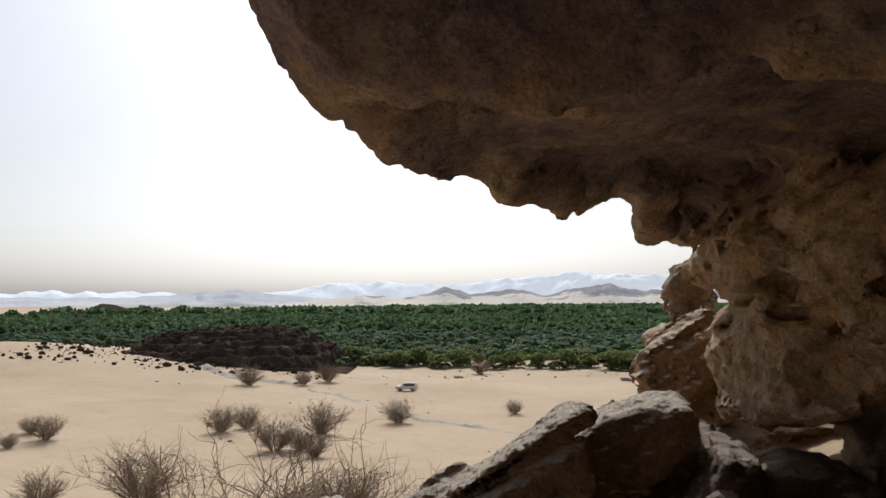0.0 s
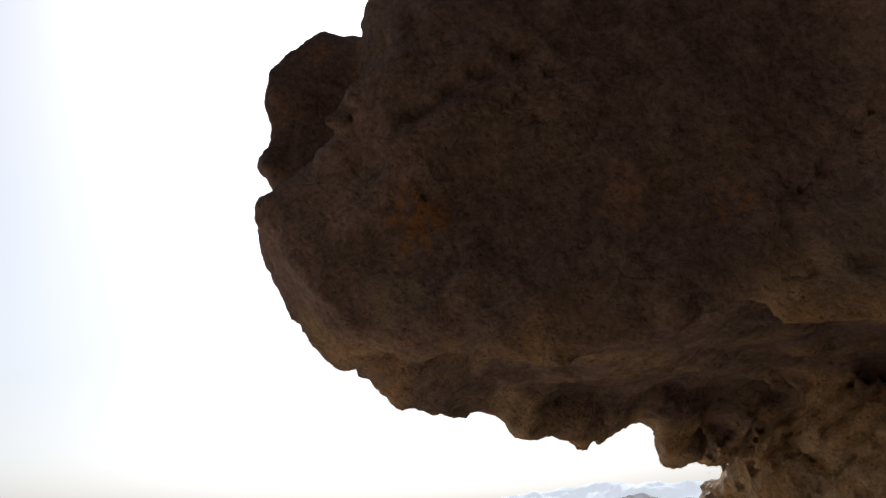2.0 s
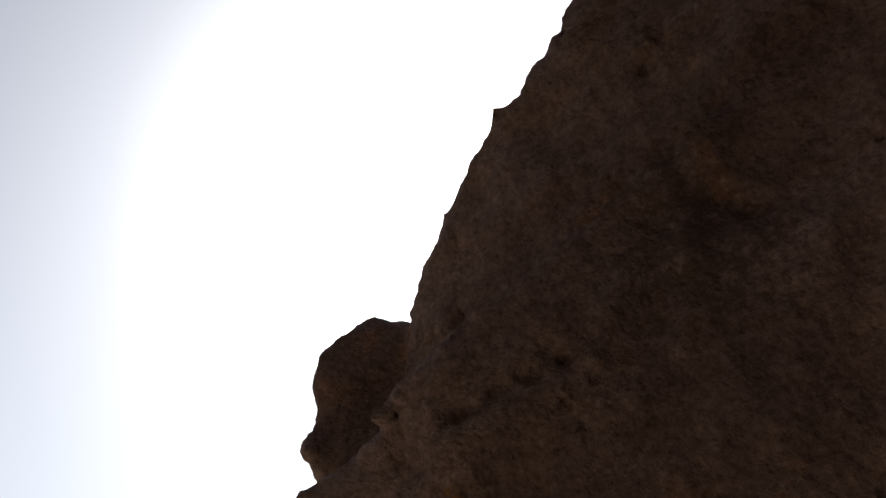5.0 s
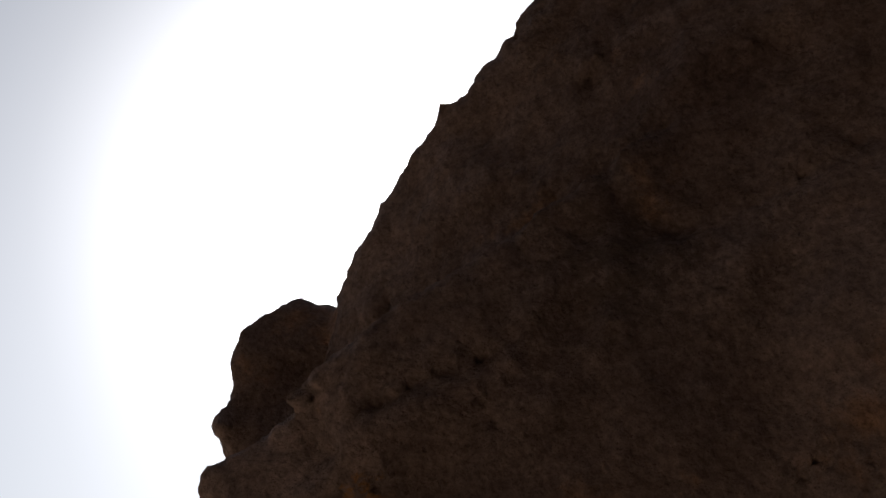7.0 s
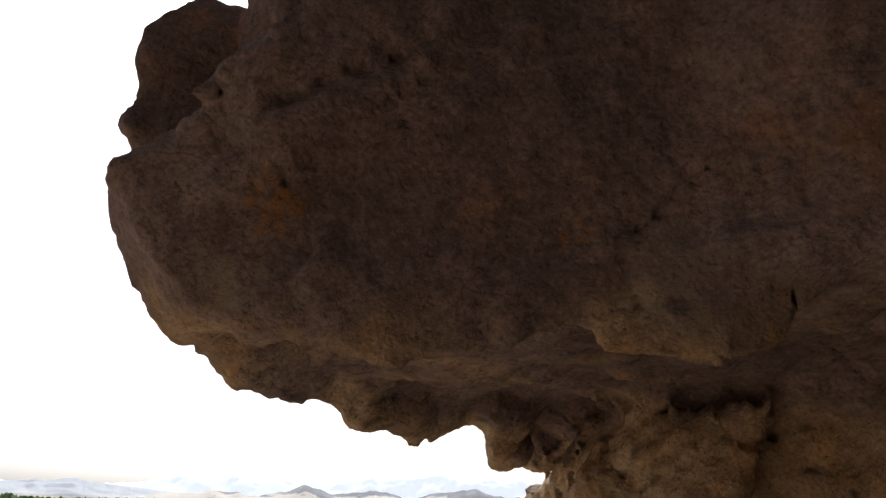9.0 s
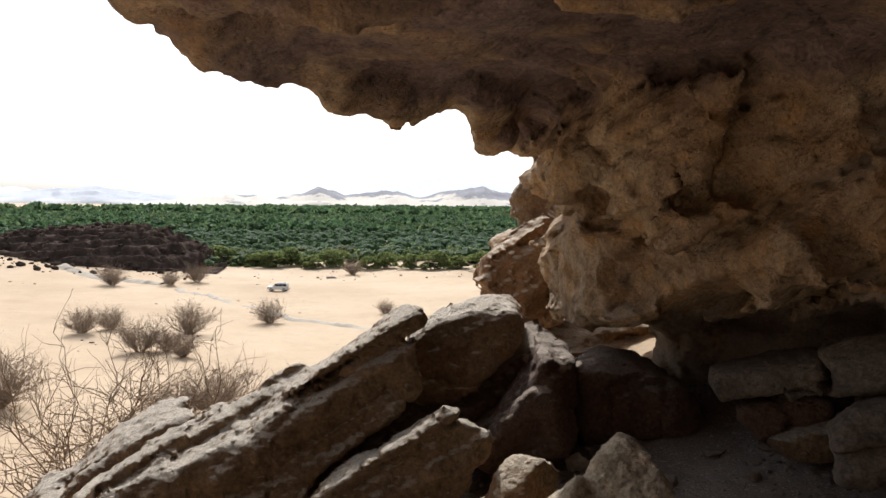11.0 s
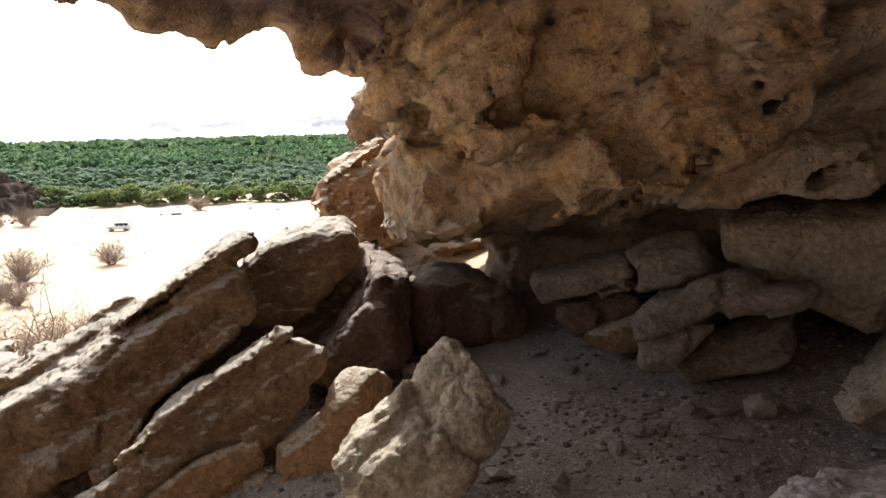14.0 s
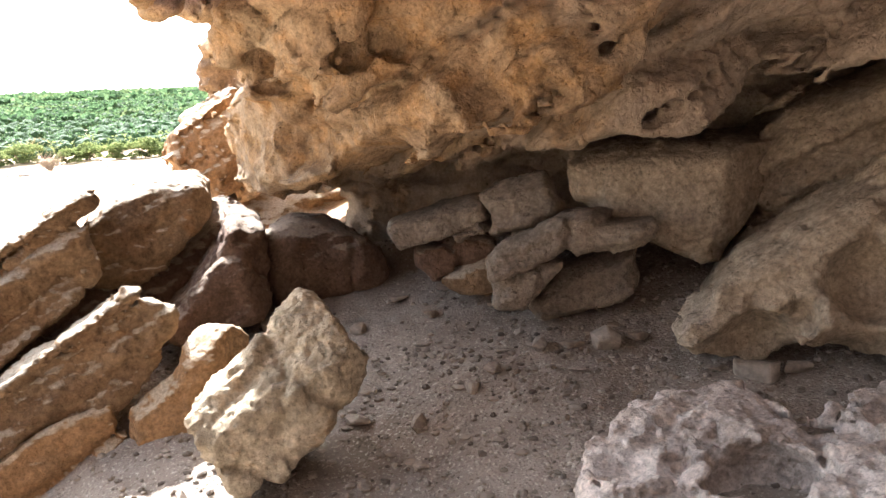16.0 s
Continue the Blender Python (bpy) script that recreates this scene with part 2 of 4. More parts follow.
m_twig_grey = plain_material("dry grey brush", (.25, .19, .14), 0.9, wear=0.3)
m_straw = plain_material("dry straw", (.33, .22, .12), 0.9, wear=0.3)
m_white = plain_material("white car paint", (.78, .78, .76), 0.35, wear=0.05)
m_glass = plain_material("dark car glass", (.02, .025, .03), 0.1, wear=0.1)
m_tyre = plain_material("tyre rubber", (.02, .02, .02), 0.9)
m_metal = plain_material("grey metal", (.45, .45, .45), 0.35, 0.9)
m_lamp_red = plain_material("red lamp plastic", (.35, .02, .02), 0.3)
m_lamp = plain_material("clear lamp plastic", (.6, .6, .6), 0.2)
# for the unseen wall behind, dark so that it bounces little light
m_blocker = rock_material("dark light-blocking rock", (.035, .025, .021), (.055, .04, .033), (.085, .064, .052), (.12, .085, .06), 0.66, 0.5)
m_lava.node_tree.nodes["Principled BSDF"].inputs["Specular IOR Level"].default_value = 0.0
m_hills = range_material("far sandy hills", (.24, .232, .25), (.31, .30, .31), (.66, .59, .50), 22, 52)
# these two pale bluish tones carry the haze of distance
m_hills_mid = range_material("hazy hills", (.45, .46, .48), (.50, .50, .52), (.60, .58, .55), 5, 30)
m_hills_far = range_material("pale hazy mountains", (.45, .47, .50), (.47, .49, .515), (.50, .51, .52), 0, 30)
for m, air_glow in ((m_hills, .03), (m_hills_mid, .2), (m_hills_far, .85)):        # glow stands in for the bright air before the far backdrop
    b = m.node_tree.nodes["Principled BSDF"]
    b.inputs["Emission Color"].default_value, b.inputs["Emission Strength"].default_value = (.93, .96, 1.0, 1), air_glow


# ---- building tools ----
RNG = np.random.default_rng(7)
LATTICE = RNG.random((32, 32, 32)).astype(np.float32)
JITTER = RNG.random((32, 32, 32, 3)).astype(np.float32)


def value_noise(x, y, z):
    """Smooth lattice noise, -1 to 1."""
    out = 0
    i, j, k = np.floor(x).astype(np.int32), np.floor(y).astype(np.int32), np.floor(z).astype(np.int32)
    fx, fy, fz = x - i, y - j, z - k
    fx, fy, fz = (f * f * (3 - 2 * f) for f in (fx, fy, fz))
    for a in (0, 1):
        for b in (0, 1):
            for c in (0, 1):
                w = (fx if a else 1 - fx) * (fy if b else 1 - fy) * (fz if c else 1 - fz)
                out = out + w * LATTICE[(i + a) & 31, (j + b) & 31, (k + c) & 31]
    return out * 2 - 1


def fbm(x, y, z, freq, octaves=4, gain=0.5):
    total, amp = 0, 1.0
    for o in range(octaves):
        total = total + amp * value_noise(x * freq + 3.7 * o, y * freq + 9.1 * o, z * freq + 5.3 * o)
        freq, amp = freq * 2.03, amp * gain
    return total


def ridges(x, y, z, freq, octaves=3, gain=0.5):
    """Sharp-edged relief, about -0.5 to 0.5."""
    total, amp = 0, 1.0
    for o in range(octaves):
        total = total + amp * (np.abs(value_noise(x * freq + 7.7 * o, y * freq + 2.9 * o, z * freq + 4.1 * o)) * 2 - .55)
        freq, amp = freq * 2.1, amp * gain
    return total


def nearest_cell(x, y, z, freq):
    """For one random point a cell: the distance to the nearest, the way to it, and its cell."""
    x, y, z = x * freq, y * freq, z * freq
    i, j, k = (np.floor(c - .5).astype(np.int32) for c in (x, y, z))
    best, out = np.full(x.shape, 9.0), [np.zeros(x.shape) for _ in range(3)]
    ids = np.zeros((3,) + x.shape, np.int32)
    for a in (0, 1):
        for b in (0, 1):
            for c in (0, 1):
                p, q, r = (i + a) & 31, (j + b) & 31, (k + c) & 31
                jit = JITTER[p, q, r] * .7 + .15
                dx, dy, dz = x - i - a - jit[..., 0], y - j - b - jit[..., 1], z - k - c - jit[..., 2]
                d = dx * dx + dy * dy + dz * dz
                nearer = d < best
                best = np.where(nearer, d, best)
                for o, v in zip(out, (dx, dy, dz)):
                    o[nearer] = v[nearer]
                for o, v in zip(ids, (p, q, r)):
                    o[nearer] = v[nearer]
    return np.sqrt(best), out, ids


def cell_pits(x, y, z, freq):
    return nearest_cell(x, y, z, freq)[0]


def facets(x, y, z, freq):
    """Broken faces: every cell is a plane of its own tilt and depth, about -0.5 to 0.5."""
    _, way, ids = nearest_cell(x, y, z, freq)
    tilt = JITTER[ids[1], ids[2], ids[0]] - .5
    return (LATTICE[ids[2], ids[0], ids[1]] - .5) * .6 + tilt[..., 0] * way[0] + tilt[..., 1] * way[1] + tilt[..., 2] * way[2]


def smax(a, b, k):
    h = np.maximum(k - np.abs(a - b), 0) / k
    return np.maximum(a, b) + h * h * k * 0.25


def smin(a, b, k):
    return -smax(-a, -b, k)


def poly_distance(u, v, pts):
    """Signed distance to a polygon, negative inside."""
    d = np.full(u.shape, 1e9)
    inside = np.zeros(u.shape, bool)
    for (ax, ay), (bx, by) in zip(pts, pts[1:] + pts[:1]):
        ex, ey = bx - ax, by - ay
        wx, wy = u - ax, v - ay
        t = np.clip((wx * ex + wy * ey) / (ex * ex + ey * ey + 1e-12), 0, 1)
        d = np.minimum(d, (wx - ex * t) ** 2 + (wy - ey * t) ** 2)
        if ay != by:
            cross = (ay > v) != (by > v)
            inside ^= cross & (u < ax + (v - ay) * ex / (by - ay))
    return np.where(inside, -1, 1) * np.sqrt(d)


def skin(form, lo, hi, h, margin):
    """The surface of a solid given by its distance function: vertices and quads."""
    step = 4
    n = [int(math.ceil((b - a) / h / step)) + 1 for a, b in zip(lo, hi)]
    ax = [a + h * (step * np.arange(m) + (step - 1) / 2) for a, m in zip(lo, n)]
    g = np.meshgrid(*ax, indexing="ij")
    coarse = form(*(c.ravel() for c in g)).reshape(n).astype(np.float32)
    full = coarse.repeat(step, 0).repeat(step, 1).repeat(step, 2)
    near = np.argwhere(np.abs(full) < margin + h * step)
    pts = near * h + np.array(lo)
    full[near[:, 0], near[:, 1], near[:, 2]] = form(pts[:, 0], pts[:, 1], pts[:, 2])
    for axis in range(3):                       # closed at the sides
        for end in (0, -1):
            cut = [slice(None)] * 3
            cut[axis] = end
            full[tuple(cut)] = np.maximum(full[tuple(cut)], h * 0.5)
    inside = full < 0
    total = np.zeros([s - 1 for s in full.shape], np.int8)
    corners = [(a, b, c) for a in (0, 1) for b in (0, 1) for c in (0, 1)]
    sx, sy, sz = total.shape
    for a, b, c in corners:
        total += inside[a:a + sx, b:b + sy, c:c + sz]
    cells = np.argwhere((total > 0) & (total < 8))
    index = np.full(total.shape, -1, np.int32)
    index[cells[:, 0], cells[:, 1], cells[:, 2]] = np.arange(len(cells))
    acc, cnt = np.zeros((len(cells), 3)), np.zeros(len(cells))
    for a in corners:
        for axis in range(3):
            if a[axis]:
                continue
            b = list(a)
            b[axis] = 1
            va = full[cells[:, 0] + a[0], cells[:, 1] + a[1], cells[:, 2] + a[2]]
            vb = full[cells[:, 0] + b[0], cells[:, 1] + b[1], cells[:, 2] + b[2]]
            hit = (va < 0) != (vb < 0)
            f = np.where(hit, va / np.where(hit, va - vb, 1), 0)
            p = np.tile(np.array(a, float), (len(cells), 1))
            p[:, axis] = f
            acc[hit] += p[hit]
            cnt[hit] += 1
    verts = (cells + acc / cnt[:, None]) * h + np.array(lo)
    quads = []
    for axis in range(3):
        o1, o2 = [(1, 2), (2, 0), (0, 1)][axis]
        lo_s, hi_s = [slice(None)] * 3, [slice(None)] * 3
        lo_s[axis], hi_s[axis] = slice(0, -1), slice(1, None)
        e = np.argwhere(inside[tuple(lo_s)] != inside[tuple(hi_s)])
        ok = (e[:, o1] > 0) & (e[:, o2] > 0) & (e[:, o1] < total.shape[o1]) & (e[:, o2] < total.shape[o2])
        e = e[ok]
        flip = inside[e[:, 0], e[:, 1], e[:, 2]]
        ring = []
        for d1, d2 in ((0, 0), (-1, 0), (-1, -1), (0, -1)):
            c = e.copy()
            c[:, o1] += d1
            c[:, o2] += d2
            ring.append(index[c[:, 0], c[:, 1], c[:, 2]])
        q = np.stack(ring, 1)
        q[~flip] = q[~flip][:, ::-1]
        quads.append(q)
    quads = np.concatenate(quads)
    return verts, quads[(quads >= 0).all(1)]


def split_quads(v, q):
    """Every quad becomes four."""
    e = np.stack([q, np.roll(q, -1, 1)], 2).reshape(-1, 2)
    e.sort(1)
    key, inv = np.unique(e[:, 0].astype(np.int64) * (len(v) + 1) + e[:, 1], return_inverse=True)
    mids = (v[key // (len(v) + 1)] + v[key % (len(v) + 1)]) / 2
    mid = inv.reshape(-1, 4) + len(v)
    cen = np.arange(len(q)) + len(v) + len(mids)
    out = np.concatenate([np.stack([q[:, i], mid[:, i], cen, mid[:, i - 1]], 1) for i in range(4)])
    return np.concatenate([v, mids, v[q].mean(1)]), out


def normals_of(v, q):
    n = np.cross(v[q[:, 2]] - v[q[:, 0]], v[q[:, 3]] - v[q[:, 1]])
    out = np.zeros_like(v)
    for i in range(4):
        np.add.at(out, q[:, i], n)
    return out / (np.linalg.norm(out, axis=1)[:, None] + 1e-9)


def mesh_data(name, v, f, mat, smooth=True):
    """A mesh from arrays; f holds faces of one length."""
    me = bpy.data.meshes.new(name)
    k = f.shape[1]
    me.vertices.add(len(v))
    me.vertices.foreach_set("co", np.asarray(v, np.float32).ravel())
    me.loops.add(f.size)
    me.loops.foreach_set("vertex_index", f.astype(np.int32).ravel())
    me.polygons.add(len(f))
    me.polygons.foreach_set("loop_start", np.arange(0, f.size, k, dtype=np.int32))
    me.polygons.foreach_set("use_smooth", np.full(len(f), smooth))
    me.update(calc_edges=True)
    me.materials.append(mat)
    return me


def part(name, bm, mat, parent, label=""):
    me = bpy.data.meshes.new(name)
    bm.to_mesh(me)
    bm.free()
    me.materials.append(mat)
    ob = new(name, me)
    ob.parent = parent
    return tagged(ob, label)


def settle(v):
    """The base point under a set of vertices."""
    return np.array([v[:, 0].mean(), v[:, 1].mean(), v[:, 2].min()])


def carve(v, q, fine, freq):
    """Split once more and roughen along the normals."""
    v, q = split_quads(v, q)
    n = normals_of(v, q)
    x, y, z = v.T
    d = .5 * fbm(x, y, z, freq, 3, 0.6) + .5 * ridges(x, y, z, freq * 1.3, 2) + .9 * facets(x, y, z, freq)
    return v + n * (fine * d)[:, None], q


def rock(name, az, away, lean, zc, outline, mat, label, category, depth=.7, taper=.1, rnd=.08, amp=.05,
         strata=.02, bed=(0, 0, 1), pits=0.0, h=.03, hollows=(), group="", grow=.02, fine=.007, joints=0.0, front=.12, slope=.4,
         cuts=()):
    """A rock whose side towards the path has the given outline (across, height) on a leaning plane."""
    a = radians(az)
    ux, uy, wx, wy = math.cos(a), -math.sin(a), math.sin(a), math.cos(a)
    off = (hash_of(label) % 97) * 0.37

    def form(x, y, z):
        u = x * ux + y * uy
        w = x * wx + y * wy - away - lean * (z - zc)
        d = poly_distance(u, z, outline) + taper * np.maximum(w, 0) + slope * np.maximum(-w, 0)
        d = smax(smax(d, -w - front, rnd * 1.2), w - depth, rnd * 2)
        for nu, nw, nz, u0, w0, z0 in cuts:             # flat broken faces
            d = smax(d, ((u - u0) * nu + (w - w0) * nw + (z - z0) * nz) / math.sqrt(nu * nu + nw * nw + nz * nz), .012)
        s = x * bed[0] + y * bed[1] + z * bed[2]
        xo, yo, zo = x + off, y - off + 40, z + off * 0.5
        wx1 = xo + .06 * value_noise(xo * 5, yo * 5, zo * 5)
        d = d - grow + amp * (.5 * fbm(xo, yo, zo, 2.3, 3, 0.5) + 1.5 * facets(wx1, yo, s * 1.4 + off, 3.1)
                              + .7 * facets(yo, wx1, s * 1.5 + off, 8.0))
        bend = .8 * value_noise(xo * 1.5, yo * 1.5, zo * 1.5)
        d = d + strata * np.tanh(2.5 * value_noise(xo * 1.1, yo * 1.1, s * 12 + bend))
        d = d + strata * .5 * np.tanh(2.5 * value_noise(xo * 2, yo * 2, s * 31 + bend))
        crack = np.abs(value_noise(xo * 1.1, yo * 1.1, zo * 1.6))
        d = d + 0.035 * np.clip(1 - crack / 0.05, 0, 1)
        if joints:
            gap = np.abs(((s + .03 * bend + .02 * off) / joints) % 1 - .5) * joints
            d = d + .055 * np.clip(1 - gap / .034, 0, 1) * np.clip(3 * value_noise(xo * .9, yo * .9, s * 3) + .5, 0, 1)
        if pits:
            d = d + pits * np.clip(1 - cell_pits(xo, yo, zo, 7.0) / 0.38, 0, 1)
        for hx, hy, hz, r in hollows:
            d = smax(d, r - np.sqrt((x - hx) ** 2 + (y - hy) ** 2 + (z - hz) ** 2), 0.05)
        return d

    us = [p[0] for p in outline]
    zs = [p[1] for p in outline]
    pad = amp * 2 + strata + 0.12
    reach = depth + abs(lean) * (max(zs) - min(zs))
    cs = [(u * ux + w * wx, u * uy + w * wy) for u in (min(us) - pad, max(us) + pad)
          for w in (away - front - reach * 0.6 - pad, away + reach + pad)]
    lo = (min(c[0] for c in cs), min(c[1] for c in cs), min(zs) - pad)
    hi = (max(c[0] for c in cs), max(c[1] for c in cs), max(zs) + pad)
    v, q = skin(form, lo, hi, h, pad)
    v, q = carve(v, q, fine, 16.0)
    base = settle(v)
    ob = new(name, mesh_data(name, v - base, q, mat))
    ob.location = base
    return tagged(ob, label, category, group or "fallen rocks of the shelter")


def hash_of(text):
    n = 7
    for ch in text:
        n = (n * 31 + ord(ch)) % 10007
    return n


# ---- the ground ----
def floor_z(x, y):
    x0, y0 = np.maximum(x, -1.6), y
    x, y = np.clip(x, .4, 5), np.clip(y, 2.2, 7)
    drop = .5 * np.clip(.45 - x0, 0, .8) * np.clip((y0 - 1.4) / 1.4, 0, 1)
    return 15.22 - drop + 0.2 * (x - 0.85) + np.where(y < 3.1, .12, .05) * (y - 3.1)


def bump2(x, y, cx, cy, rx, ry):
    return np.exp(-((x - cx) / rx) ** 2 - ((y - cy) / ry) ** 2)


def ground_z(x, y):
    x, y = np.asarray(x, float), np.asarray(y, float)
    q = -0.89 * (x - 0.2) + 0.45 * (y - 4.2)
    hill = floor_z(x, y) - 0.55 * 0.5 * np.logaddexp(0, (q - 0.3) / 0.5)
    r = np.hypot(x, y)
    hill = hill * np.clip((70 - r) / 40, 0, 1)
    hill = 1.2 * np.logaddexp(0, hill / 1.2)
    zero = np.zeros_like(x)
    wide = np.clip((r - 8) / 30, 0, 1)
    dunes = 7.5 * bump2(x, y, -112, 205, 55, 48) + 2.0 * bump2(x, y, -70, 120, 40, 25)
    dunes = dunes + wide * (0.5 * fbm(x, y, zero, 0.03, 3) + 0.12 * fbm(x, y, zero, 0.25, 3))
    dunes = dunes * np.clip((700 - r) / 300, 0, 1)
    return np.maximum(hill - .83 * np.clip(1 - hill / 6, 0, 1) - .06, 0) + dunes + (1 - wide) * 0.06 * fbm(x, y, zero, 1.5, 4)


def spaced(lo, hi, n, tight, centre):
    a, b = np.arcsinh((lo - centre) / tight), np.arcsinh((hi - centre) / tight)
    return centre + tight * np.sinh(np.linspace(a, b, n))


def sheet(name, xs, ys, height, mat):
    X, Y = np.meshgrid(xs, ys, indexing="ij")
    v = np.stack([X.ravel(), Y.ravel(), height(X, Y).ravel()], 1)
    i = np.arange(len(xs) * len(ys)).reshape(len(xs), len(ys))
    f = np.stack([i[:-1, :-1], i[1:, :-1], i[1:, 1:], i[:-1, 1:]], -1).reshape(-1, 4)
    return new(name, mesh_data(name, v, f, mat))


ground = sheet("ground", spaced(-4000, 4000, 420, 6, 0), spaced(-300, 4900, 420, 6, 3), ground_z, m_sand)
tagged(ground, "pale tan desert sand sloping down from the cliff", "ground", kind="structure")


def cave_floor_z(x, y):
    zero = np.zeros_like(x)
    d = 0.035 * fbm(x, y, zero, 1.4, 4) + 0.006 * fbm(x, y, zero + 3, 14, 3)
    edge = np.clip(np.minimum(np.minimum(x + 1.2, 5 - x), np.minimum(y + 2.4, 6.6 - y)) / 0.5, 0, 1)
    return floor_z(x, y) + d - 0.3 * (1 - edge)


cave_floor = sheet("floor", np.arange(-1.2, 5.0, 0.022), np.arange(-2.4, 6.6, 0.022), cave_floor_z, m_gravel)
tagged(cave_floor, "grey-brown gravelly sand under the rock shelter", "floor", kind="structure")

# ---- the overhanging cliff ----
EDGE = [(-.30, 2.1), (-.45, 2.55), (-.53, 2.90), (-.3, 3.4), (-.14, 3.8), (.03, 4.0), (.5, 4.5), (1.02, 5.0), (1.2, 5.6), (1.8, 6.5), (2.6, 7.2),
        (5, 7.0), (9, 6.0), (9, -3), (3, -1.5), (1, .2)]
EDGE_R = [-.209, -.179, -.158, -.105, -.037, -.031, .012, .022, .05, .0785, .111, .142, .179, .2008, .2048, .228, .2437, .278]
EDGE_Z = [17.56, 17.54, 17.55, 17.48, 17.48, 17.5, 17.48, 17.42, 17.39, 17.41, 17.37, 17.41, 17.5, 17.46, 17.35, 17.33, 17.36, 17.37]
UPPER = [(-.46, 18.4), (-.45, 18.88), (-.49, 18.95), (-.44, 19.03), (-.39, 19.15), (-.34, 19.25), (-.27, 19.35), (-.22, 19.44), (-.11, 19.57),
         (-.03, 19.58), (.04, 19.59), (.07, 19.68), (.16, 19.75), (.22, 19.77), (.27, 19.86), (.58, 20.31), (1.5, 21.6), (3, 23.5), (8, 24), (8, 17), (0, 17.8)]
KNOB = [(-.86, 18.33), (-.90, 18.42), (-.90, 18.52), (-.88, 18.60), (-.84, 18.77), (-.84, 18.85), (-.80, 18.92), (-.74, 18.95), (-.70, 19.01),
        (-.61, 19.05), (-.56, 19.04), (-.45, 19.07), (-.2, 18.95), (-.2, 18.1), (-.7, 18.1)]
WALL = [(1.85, 6.6), (1.62, 5.4), (1.45, 4.3), (1.62, 3.6), (2.0, 2.9), (2.9, 2.5), (6, 1.5), (9, 0), (9, 6), (4.5, 6.8), (2.6, 7.3)]
BACK = [(2.6, 5.6), (2.9, 4.95), (3.3, 4.6), (3.9, 4.1), (5, 3.3), (9, 1.5), (9, 6.3), (4, 6.6), (3, 6.4)]
# hollows in the wall: place and radius
HOLLOWS = [(2.3, 2.9, 17.3, .12), (1.75, 3.55, 17.05, .13), (1.55, 4.2, 16.95, .12), (2.6, 2.75, 17.05, .1), (2.11, 2.98, 16.98, .13), (2.12, 2.95, 16.84, .14), (2.16, 2.95, 16.74, .10), (2.47, 2.91, 16.77, .10), (2.48, 2.9, 16.70, .09), (1.43, 3.9, 17.18, .11),
           (1.45, 4.15, 16.5, .13), (2.08, 3.0, 17.13, .09), (1.94, 3.5, 16.46, .08),
           (3.3, 2.37, 16.66, .06), (2.8, 2.62, 16.62, .05), (1.75, 3.7, 16.85, .06), (-.34, 2.66, 17.52, .08), (1.06, 2.0, 17.85, .05)]


